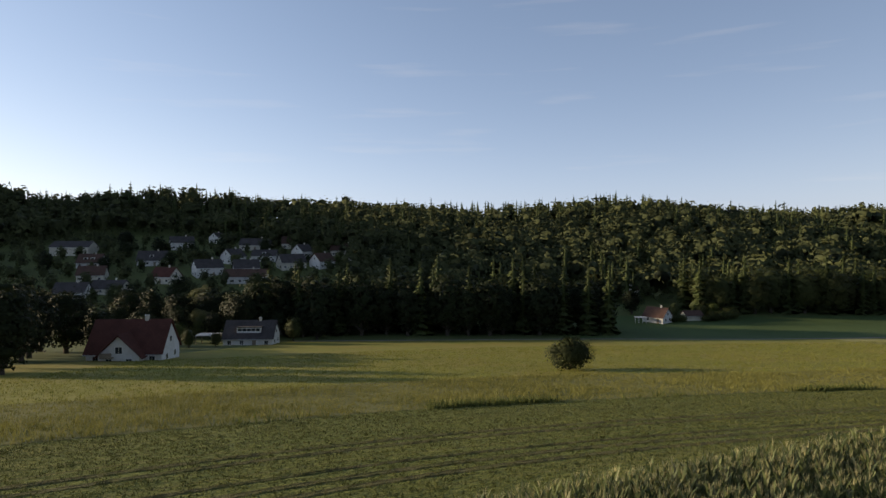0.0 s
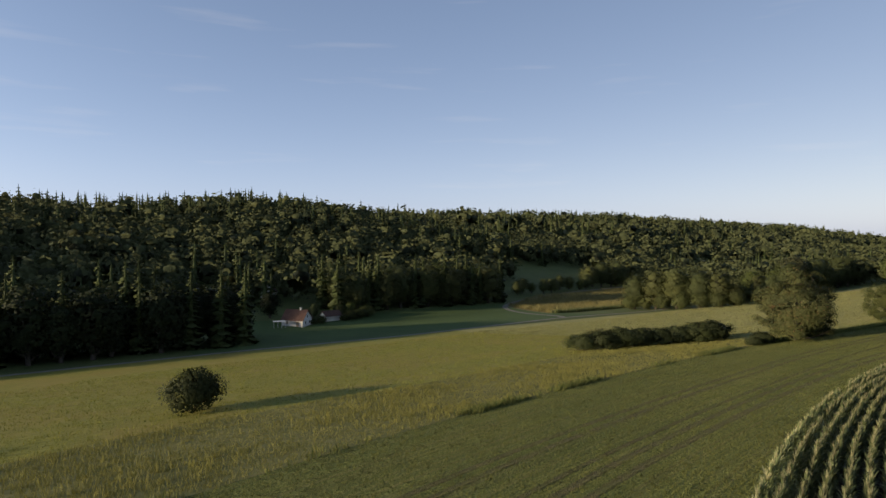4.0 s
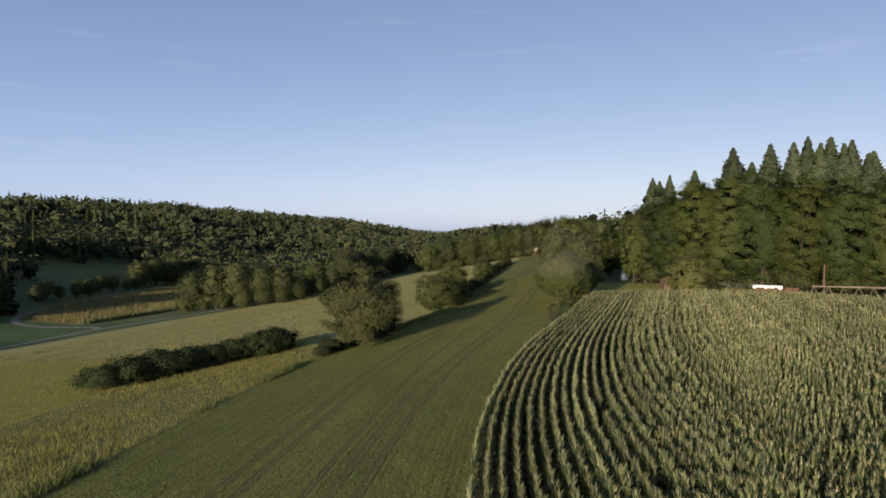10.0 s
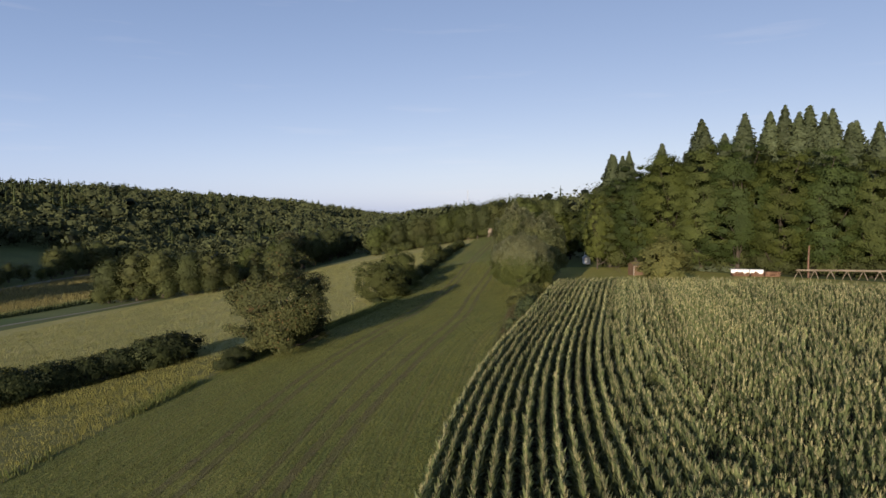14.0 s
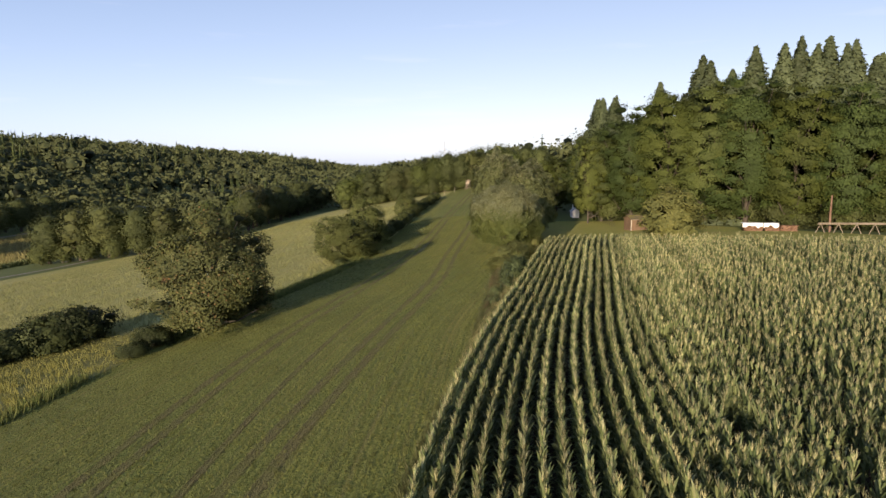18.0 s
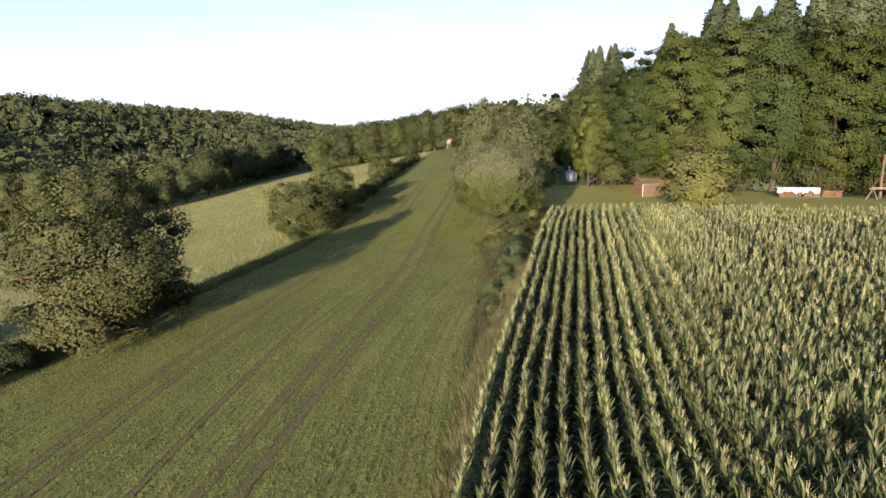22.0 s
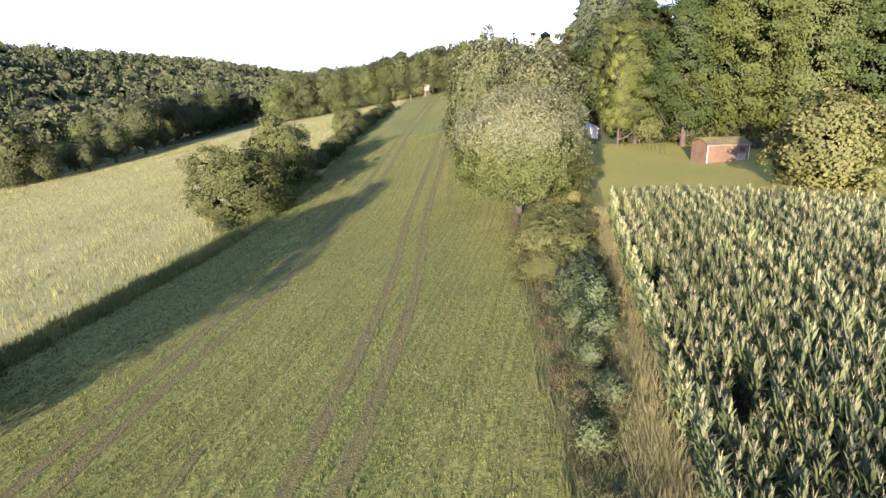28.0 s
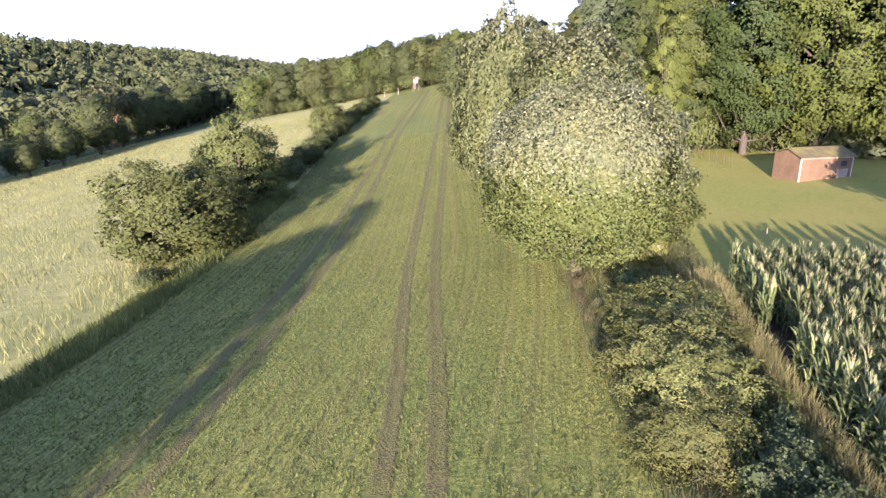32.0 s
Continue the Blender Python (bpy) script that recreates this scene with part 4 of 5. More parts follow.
# trees round the crest, the meadow's far side and the valley
for k in range(40):
    u = k / 39
    LOWWOOD.put(338 + 26 * math.sin(k * 1.9) ** 2, 58 + 92 * u, rng.uniform(0.8, 1.15), label="woodland tree beyond the crest", group="trees beyond the crest")
for k in range(12):
    LOWWOOD.put(250 + 7 * k, 62 + 1.4 * k + rng.uniform(-2, 4), rng.uniform(0.6, 0.8), label="tree along the crop's south side", group="trees south of the crop")
for k in range(34):
    u = k / 33
    LOWWOOD.put(243 + 150 * u + rng.uniform(-2, 2), 168 + 22 * u + 8 * math.sin(k * 2.1), rng.uniform(0.7, 1.05) * (0.6 if u < 0.14 or 0.26 < u < 0.38 else 1.0), label="tree on the far side of the meadow", group="trees beyond the meadow")
for x, y, s in [(228, 206, 1.0), (231, 197, 1.12), (233, 188, 1.1), (236, 179, 1.0), (240, 190, 1.05), (244, 200, 1.0), (239, 171, 0.95)]:
    LOWWOOD.put(x, y, s, s * 1.0, which=int(x) % 2, label="round tree of the grove between the fields", group="grove between the fields")
for x, y in ((228, 201), (229, 192), (231, 184), (233, 176), (236, 170), (241, 166), (226, 207)):
    THICKET.put(x, y, 2.0, 1.5, label="leafy scrub round the grove", group="scrub round the grove")
for k in range(20):
    u = k / 19
    s = 0.5 + 0.1 * math.sin(k * 2.2) + (0.42 if 9 < k < 16 else 0.0)
    LOWWOOD.put(222 + 132 * u, 281 + 26 * u + 3 * math.sin(k * 1.3), s, s * 1.15, label="tree in the hedge between the valley fields", group="hedge between the valley fields")
for k in range(26):
    THICKET.put(333 + 2 * math.sin(k * 2.7), 60 + 3.4 * k, rng.uniform(1.2, 2.2), rng.uniform(1.0, 1.4), label="leafy undergrowth along the crest", group="undergrowth of the crest")
for x, y, q in ((91.5, 245.5, 0.8), (95, 246.5, 0.9), (105.5, 247.5, 0.8), (109, 249, 1.1), (113, 251.5, 1.2), (118, 253.5, 1.4)):
    THICKET.put(x, y, q, q, label="leafy garden bush by the valley house", group="garden bushes in the valley")
PINES = Stock(broadleaf("scots_pine", 111, 18, 9, 7.5, 1600, 0.5, M_PINE, M_PINEBARK, "pine with a reddish bare trunk", 14, trunk_r=0.02))
PINES.put(291, 169.5, 1.15, label="pine with a reddish bare trunk")
PINES.put(299, 172.5, 1.1, label="pine with a reddish bare trunk")
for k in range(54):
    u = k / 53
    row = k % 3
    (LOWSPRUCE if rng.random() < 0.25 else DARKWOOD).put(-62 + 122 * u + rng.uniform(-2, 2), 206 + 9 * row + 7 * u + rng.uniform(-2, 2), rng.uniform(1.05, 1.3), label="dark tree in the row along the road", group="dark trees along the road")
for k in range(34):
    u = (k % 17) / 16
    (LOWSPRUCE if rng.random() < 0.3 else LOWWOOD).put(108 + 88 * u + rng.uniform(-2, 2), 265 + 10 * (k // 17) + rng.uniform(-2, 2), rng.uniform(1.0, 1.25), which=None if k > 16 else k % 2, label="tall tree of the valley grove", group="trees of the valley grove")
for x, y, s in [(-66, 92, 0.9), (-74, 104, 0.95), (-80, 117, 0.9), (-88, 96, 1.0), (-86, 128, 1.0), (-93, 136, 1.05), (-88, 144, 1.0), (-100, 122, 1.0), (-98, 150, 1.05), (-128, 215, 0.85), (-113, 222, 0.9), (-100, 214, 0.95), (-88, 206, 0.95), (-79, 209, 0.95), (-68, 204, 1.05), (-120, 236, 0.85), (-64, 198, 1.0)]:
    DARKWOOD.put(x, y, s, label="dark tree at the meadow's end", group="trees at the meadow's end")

WILLOWS.put(-90, 232, 1.15, 1.15, label="pale round tree before the village", which=1)
WILLOWS.put(-80, 203, 0.78, 0.78, label="small pale tree beside the white house", which=1)

# far woods: thousands of trees in one mesh
rng = np.random.default_rng(7)
far = []
def grove(spacing, test, x0, x1, y0, y1):
    gx = np.arange(x0, x1, spacing)
    gy = np.arange(y0, y1, spacing)
    P = np.stack(np.meshgrid(gx, gy, indexing="ij"), 2).reshape(-1, 2)
    P = P + rng.uniform(-0.42, 0.42, P.shape) * spacing
    return P[test(P[:, 0], P[:, 1])]
def hill(x, y):
    n, az, d = across(x, y), np.degrees(np.arctan2(x, y)), np.hypot(x, y)
    wood = np.where(x < 0, n > 385 + 25 * np.sin(x / 40), n > np.where(x > 335, 150, np.where(x > 215, 305, 278)))
    clear = (((x - 520) / 100) ** 2 + ((y - 348) / 36) ** 2 < 1) | (((x - 300) / 75) ** 2 + ((y - 352) / 24) ** 2 < 1)
    return wood & ~clear & (az > -40) & (az < 95) & (n < np.where(d < 900, 640, 860))
P1 = grove(10.2, lambda x, y: hill(x, y) & (np.hypot(x, y) < 620), -480, 640, 150, 640)
P2 = grove(23, lambda x, y: hill(x, y) & (np.hypot(x, y) >= 620) & (np.hypot(x, y) < 1500), -700, 1500, 60, 1300)
# P3 tops the unseen western hill and sharpens the edge of its shade
P3 = grove(13, lambda x, y: (x > -560) & (y > 300) & (np.degrees(np.arctan2(x, y)) < -40), -560, -380, 300, 640)
P4 = grove(14, lambda x, y: (y < 30 + 0.1 * (x - 200)), 236, 330, -70, 60)
P5 = grove(13, lambda x, y: (across(x, y) < 150), 372, 760, 20, 260)
for x, y in P4:
    LOWWOOD.put(float(x), float(y), rng.uniform(1.05, 1.3), label="tall tree inside the wood", group="trees of the wood")
templates = []
for k in range(8):
    r2 = np.random.default_rng(200 + k)
    near = k < 4
    templates.append(leaf_mass(r2, blobs_of(r2, 17.5, 9.4 if near else 11, 0.5, 7 if near else 5, 0.3), 110 if near else 62, 1.35 if near else 2.0, core=0.46 if near else 0.5, flatz=0.85, loose=0.36, stray=0.0))
for k in range(2):
    r2 = np.random.default_rng(210 + k)
    templates.append(conifer_arrays(r2, 18.5, 4.4, 10, 7))
P6 = grove(11, lambda x, y: (np.degrees(np.arctan2(x, y)) > -38) & (x < -30) & (across(x, y) < 395), -260, -30, 236, 400)
homes = np.array([(-150, 242), (-163, 272), (-150, 279), (-212, 356), (-185, 326), (-155, 331), (-118, 310), (-99, 311), (-95, 298), (-114, 336), (-98, 341), (-143, 392), (-80, 326), (-64.5, 330), (-47, 321), (-80, 352), (-112, 372), (-92, 378), (-157, 372), (-58, 362), (-170, 300), (-133, 297)], float)
P7 = grove(10, lambda x, y: (across(x, y) < 400) & (x > -36 - 0.2 * (y - 240)), -60, 6, 238, 410)
P6 = P6[np.min(np.hypot(P6[:, None, 0] - homes[None, :, 0], (P6[:, None, 1] - homes[None, :, 1] + 3) * 0.8), 1) > 9]
P8 = grove(40, lambda x, y: (np.hypot(x, y) > 1480) & (np.hypot(x, y) < 2700) & (np.degrees(np.arctan2(x, y)) > 48) & (np.degrees(np.arctan2(x, y)) < 78), 900, 2700, 300, 1800)
arrays, bent = [[], []], [[], []]
for P, s0, first in ((P6, 0.55, 0), (P7, 0.85, 0), (P1, 1.05, 0), (P2, 1.25, 4), (P3, 1.2, 4), (P8, 1.7, 4), (P5, 1.0, 0)):
    kind = rng.random(len(P)) + 0.35 * np.sin(P[:, 0] / 60) * np.cos(P[:, 1] / 45)
    tem = np.where(kind < np.where(across(P[:, 0], P[:, 1]) > 420, 0.62, 0.9), first + rng.integers(0, 4, len(P)), rng.integers(8, 10, len(P)))
    for q, (tv, tf, tn) in enumerate(templates):
        Q = P[tem == q]
        if len(Q):
            s = s0 * rng.uniform(0.68, 1.22, len(Q))
            w = s * rng.uniform(0.9, 1.15, len(Q))
            place = np.concatenate((Q, (height(Q[:, 0], Q[:, 1]) - 0.5)[:, None]), 1)
            turn = rng.uniform(0, 6.28, len(Q))
            bent[q > 7].append(repeat(tn, tf, place * 0, turn, np.ones((len(Q), 3)))[0])
            arrays[q > 7].append(repeat(tv, tf, place, turn, np.stack((w, w, s), 1)))
for name, arr, nor, m, lab in (("far_broadleaf_wood", arrays[0], bent[0], M_FAR, "broadleaf woods covering the far hills"), ("far_spruce_wood", arrays[1], bent[1], M_SPRUCE, "dark spruces among the woods of the far hills")):
    v, f = joined(arr)
    tagged(link(name, raw(name, v, f, m, np.concatenate(nor))), lab, "wood", kind="stuff")


# ---- corn ----
def corn_template(rng, leaves, seg):
    """One maize plant: steep arching leaves, and a tassel of thin spikes, as triangles; leaves first."""
    V, F = [], []
    for k in range(leaves):
        a = k * 2.9 + rng.uniform(-0.6, 0.6)
        z0 = 0.35 + 1.5 * k / leaves
        L, wd = rng.uniform(0.66, 0.92) * (1.0 if k < leaves - 3 else 0.72), 0.046 if seg > 1 else 0.055
        up, out = rng.uniform(0.7, 1.05), rng.uniform(0.34, 0.54)
        base = len(V)
        ca, sa = math.cos(a), math.sin(a)
        for u, w in ((0.0, 0.6), (0.5, 1.0), (1.0, 0.12))[:seg + 1]:
            r, z = L * u * out, z0 + up * u - 0.72 * u * u * L
            V += [(ca * r - sa * wd * w, sa * r + ca * wd * w, z), (ca * r + sa * wd * w, sa * r - ca * wd * w, z)]
        for s in range(seg):
            b = base + 2 * s
            F += [(b, b + 1, b + 3), (b, b + 3, b + 2)]
    b = len(V)
    V += [(0.025, 0, 0), (-0.02, 0.015, 0), (0, 0, 2.05), (0, 0.03, 0), (0, -0.025, 0)]
    F += [(b, b + 1, b + 2), (b + 3, b + 4, b + 2)]
    n_leaf = len(F)
    for k in range(7):
        a = k * 0.9 + rng.uniform(-0.3, 0.3)
        t = 0.0 if k == 0 else rng.uniform(0.09, 0.17)
        b = len(V)
        V += [(0.0135 * math.cos(a + 1.5), 0.0135 * math.sin(a + 1.5), 1.98), (-0.0135 * math.cos(a + 1.5), -0.0135 * math.sin(a + 1.5), 1.98), (t * math.cos(a), t * math.sin(a), 2.36 - t * 0.6)]
        F.append((b, b + 1, b + 2))
    V, F = np.array(V, float), np.array(F)
    return V, F[:n_leaf], F[n_leaf:]


rng = np.random.default_rng(21)
fine = [corn_template(rng, 14, 2) for k in range(4)]
plain = [corn_template(rng, 11, 1) for k in range(4)]
field = thing("corn_field", Matrix(), "field of tall green corn in curving rows with pale tassels", "corn field", kind="stuff")
for k in range(66):
    x = np.arange(-4, 172, 0.18 if k < 18 else 0.28)
    slope = np.gradient(CORN_EDGE(x), x)
    y = CORN_EDGE(x) - 0.35 - 0.75 * k * np.sqrt(1 + slope ** 2)
    far_end = CORN_END(y)
    thin = 0.88 if k in (4, 9) else 0.97
    keep = (x < far_end + rng.normal(0, 0.3, len(x))) & (y > np.where(x < 30, 4, 3)) & (rng.random(len(x)) < thin)
    keep &= (k < 16) | (y > 31 - 0.38 * np.maximum(x - 34, 0)) | (rng.random(len(x)) < 0.3)
    keep &= np.sin(x / 7.3 + k * 1.7) + np.sin(x / 2.9 - k * 2.2) < 1.86
    x, y = x[keep] + rng.normal(0, 0.05, keep.sum()), y[keep] + rng.normal(0, 0.05 if k < 13 else 0.12, keep.sum()) * np.interp(x[keep], [90, 125], [1, 1.8])
    if len(x) < 4:
        continue
    kinds = rng.integers(0, 4, len(x))
    grow = rng.uniform(0.88, 1.1, len(x)) * (1 + 0.05 * np.sin(x / 11 + k / 5))
    leafs, tops = [], []
    for q in range(4):
        tv, lf, tf = (fine if k < 18 else plain)[q]
        s = kinds == q
        if s.any():
            place = np.stack((x[s], y[s], height(x[s], y[s])), 1)
            g = grow[s]
            sc = np.stack((g * 1.05, g * 1.05, g), 1)
            turn = rng.uniform(0, 6.28, s.sum())
            n_l = lf.max() + 1
            leafs.append(repeat(tv[:n_l], lf, place, turn, sc))
            tops.append(repeat(tv[n_l:], tf - n_l, place, turn, sc))
    v1, f1 = joined(leafs)
    v2, f2 = joined(tops)
    v, f = joined([(v1, f1), (v2, f2)])
    link("corn_row", raw("corn_row", v, f, [(M_CORN, 0), (M_TASSEL, len(f1))]), field)


# ---- grass and low crop ----
def blades(name, x, y, tall, wide, spread, count, material, label, category, seed, lift=0.03):
    """Tufts of upright blades at the given places."""
    r = np.random.default_rng(seed)
    n = len(x)
    z = height(x, y) + lift
    B = np.repeat(np.stack((x, y, z), 1), count, 0)
    m = n * count
    a = r.uniform(0, 6.28, m)
    rad = spread * np.sqrt(r.random(m))
    b0 = B + np.stack((rad * np.cos(a), rad * np.sin(a), np.zeros(m)), 1)
    t = r.uniform(0, 6.28, m)
    hgt = np.repeat(tall if np.ndim(tall) else np.full(n, tall), count) * r.uniform(0.6, 1.2, m)
    w = wide * r.uniform(0.7, 1.3, m)
    side = np.stack((np.cos(t) * w, np.sin(t) * w, np.zeros(m)), 1)
    tip = b0 + np.stack((np.cos(a) * hgt * 0.35, np.sin(a) * hgt * 0.35, hgt), 1)
    v = np.stack((b0 - side, b0 + side, tip), 1).reshape(-1, 3)
    return tagged(link(name, raw(name, v, np.arange(3 * m).reshape(m, 3), material)), label, category, kind="stuff")


def scatter(r, n, x0, x1, low, high, power=1.0):
    x = x0 + (x1 - x0) * r.random(n) ** power
    lo, hi = low(x), high(x)
    return x, lo + (hi - lo) * r.random(n)


r = np.random.default_rng(33)
x, y = scatter(r, 130000, -26, 235, lambda x: np.where(x < 84, CORN_EDGE(x), FIELD_SOUTH(x)) + 0.3, lambda x: FIELD_EDGE(x) - 0.3)
gap = np.min([np.where(x < end, np.abs(y - line(x) - off), 9) for line, off, end in RUTS], axis=0)
ok = (gap > 0.3) | (r.random(len(x)) < 0.12)
x, y = x[ok], y[ok]
y = np.where(r.random(len(x)) < 0.6, FIELD_EDGE(x) - np.round((FIELD_EDGE(x) - y) / 0.5) * 0.5 + r.normal(0, 0.06, len(x)), y)
blades("crop_plants", x, y, 0.12, 0.034, 0.16, 3, M_TUFT, "low leafy green crop plants in rows", "crop", 34)
x, y = scatter(r, 26000, -45, 124, FIELD_EDGE, STRIP_EDGE)
blades("tall_grass", x, y, 0.25 + 0.3 * (np.sin(x / 5 + np.sin(y / 3)) * 0.5 + 0.5), 0.03, 0.35, 4, M_HAY, "tall dry straw-coloured grass", "grass", 35)
x, y = scatter(r, 44000, 124, 300, lambda x: FIELD_EDGE(x) + 0.5, lambda x: np.interp(x, [124, 200, 250, 300, 345], [185, 180, 168, 168, 150]), 1.3)
blades("meadow_grass", x, y, 0.35 + 0.35 * (np.sin(y / 1.7 + np.sin(x / 6)) * 0.5 + 0.5), 0.03, 0.5, 3, M_GRASS, "pale seeding meadow grass", "grass", 36)
x, y = scatter(r, 7000, 96, 160, lambda x: CORN_EDGE(x) - 0.2, lambda x: CORN_EDGE(x) + np.interp(x, [96, 115, 150], [0.5, 1.3, 1.5]))
blades("margin_grass", x, y, r.uniform(0.25, 0.75, len(x)), 0.013, 0.3, 7, M_DRY, "dry seeding grass beside the corn", "grass", 37)
x, y = scatter(r, 7000, 86, 176, lambda x: CORN_EDGE(x) + 0.3, lambda x: FIELD_SOUTH(x) + 0.3)
blades("margin_green", x, y, r.uniform(0.2, 0.55, len(x)), 0.02, 0.3, 5, M_WEED, "rank green grass between crop and corn", "grass", 45)
for name, count, material, lab in (("margin_weeds", 620, M_WEED, "rank leafy green weeds between crop and corn"), ("dry_weeds", 280, M_BROWNWEED, "brown withered weeds between crop and corn")):
    tv, tf, tn = leaf_mass(r, blobs_of(r, 0.9, 0.75, 0.0, 9, 0.4), 190, 0.045, core=0, long=2.6, loose=0.8, three=True)
    x, y = scatter(r, count, 100, 172, lambda x: np.maximum(CORN_EDGE(x), 45.6) + 0.9, lambda x: FIELD_SOUTH(x) - 0.3)
    if material is M_BROWNWEED:
        y = FIELD_SOUTH(x) - 0.1 - np.abs(r.normal(0, 0.7, len(x)))
    grow = r.uniform(0.3, 1.0, len(x)) * np.clip((x - 84) / 40, 0.35, 1.0)
    turn = r.uniform(0, 6.28, len(x))
    v, f = repeat(tv, tf, np.stack((x, y, height(x, y)), 1), turn, np.stack((grow, grow, grow * r.uniform(0.7, 1.5, len(x))), 1))
    tagged(link(name, raw(name, v, f, material, repeat(tn, tf, np.zeros((len(x), 3)), turn, np.ones((len(x), 3)))[0])), lab, "weeds", kind="stuff")
x, y = scatter(r, 5000, 118, 200, lambda x: FIELD_EDGE(x) - 0.8, lambda x: FIELD_EDGE(x) + 2.2)
blades("hedge_grass", x, y, r.uniform(0.4, 0.9, len(x)), 0.04, 0.3, 4, M_HEDGEGRASS, "rough green grass at the hedge's foot", "grass", 38)
x, y = scatter(r, 4200, -30, 118, lambda x: FIELD_EDGE(x) - 0.5, lambda x: FIELD_EDGE(x) + 1.2)
ok = np.sin(x / 3.1) + np.sin(x / 7.7 + 1) + r.normal(0, 0.4, len(x)) > 0.55
x, y = x[ok], y[ok]
blades("edge_grass", x, y, r.uniform(0.4, 0.9, len(x)), 0.05, 0.3, 4, M_HEDGEGRASS, "ragged dark grass tussocks along the crop's edge", "grass", 39)
x, y = scatter(r, 7000, 194, 330, lambda x: np.interp(x, [192, 250, 336], [223, 215, 269]), lambda x: np.interp(x, [192, 230, 336], [253, 275, 291]))
blades("ripe_crop", x, y, r.uniform(1.3, 2.0, len(x)), 0.12, 0.5, 4, M_RIPE, "tall ripe brownish crop", "crop", 40)
x, y = scatter(r, 900, 194, 250, lambda x: np.interp(x, [192, 250], [221, 213]), lambda x: np.interp(x, [192, 250], [224, 216]))
blades("ripe_crop_edge", x, y, r.uniform(1.3, 2.0, len(x)), 0.14, 0.5, 5, M_CORN, "green corn along the ripe field", "crop", 41)
x, y = scatter(r, 30000, -60, 124, lambda x: STRIP_EDGE(x), lambda x: np.minimum(STRIP_EDGE(x) + 75, 185))
blades("meadow_tufts", x, y, r.uniform(0.12, 0.3, len(x)), 0.045, 0.6, 4, M_GRASS_G, "short uneven meadow grass", "grass", 43)
x, y = scatter(r, 12000, 142, 200, lambda x: np.interp(x, [136, 165, 186, 206], [0, 2, 14, 32]), lambda x: np.interp(x, [136, 160, 206], [30, 46, 48]))
ok = x > CORN_END(y) + 0.5
blades("lawn_grass", x[ok], y[ok], 0.07, 0.03, 0.2, 3, M_GRASS_G, "short lawn grass", "grass", 44)


# ---- houses ----
def window(parent, m, w, h, frame_m=None):
    """A window set in a wall: m puts its centre on the wall, y pointing out of it."""
    win = part("window", boxed((-w / 2 - 0.07, -0.02, -h / 2 - 0.07), (w / 2 + 0.07, 0.05, h / 2 + 0.07), m=m), frame_m or M_TRIM, parent)
    for k in range(2):
        x = (-w / 4 + 0.02) if k == 0 else (w / 4 - 0.02)
        part("pane", boxed((x - w / 4 + 0.05, 0.04, -h / 2 + 0.03), (x + w / 4 - 0.05, 0.065, h / 2 - 0.03), m=m), M_GLASS, win)
    part("sill", boxed((-w / 2 - 0.12, 0.0, -h / 2 - 0.13), (w / 2 + 0.12, 0.16, -h / 2 - 0.07), m=m), M_TRIM, win)


def face(side, L, W, u, z):
    """A pose on one of four walls: 0 front, 1 back, 2 and 3 the gables; u along the wall."""
    return {0: pose(u, -W / 2, z, 0, 0, 180), 1: pose(u, W / 2, z), 2: pose(-L / 2, u, z, 0, 0, 90), 3: pose(L / 2, u, z, 0, 0, -90)}[side]


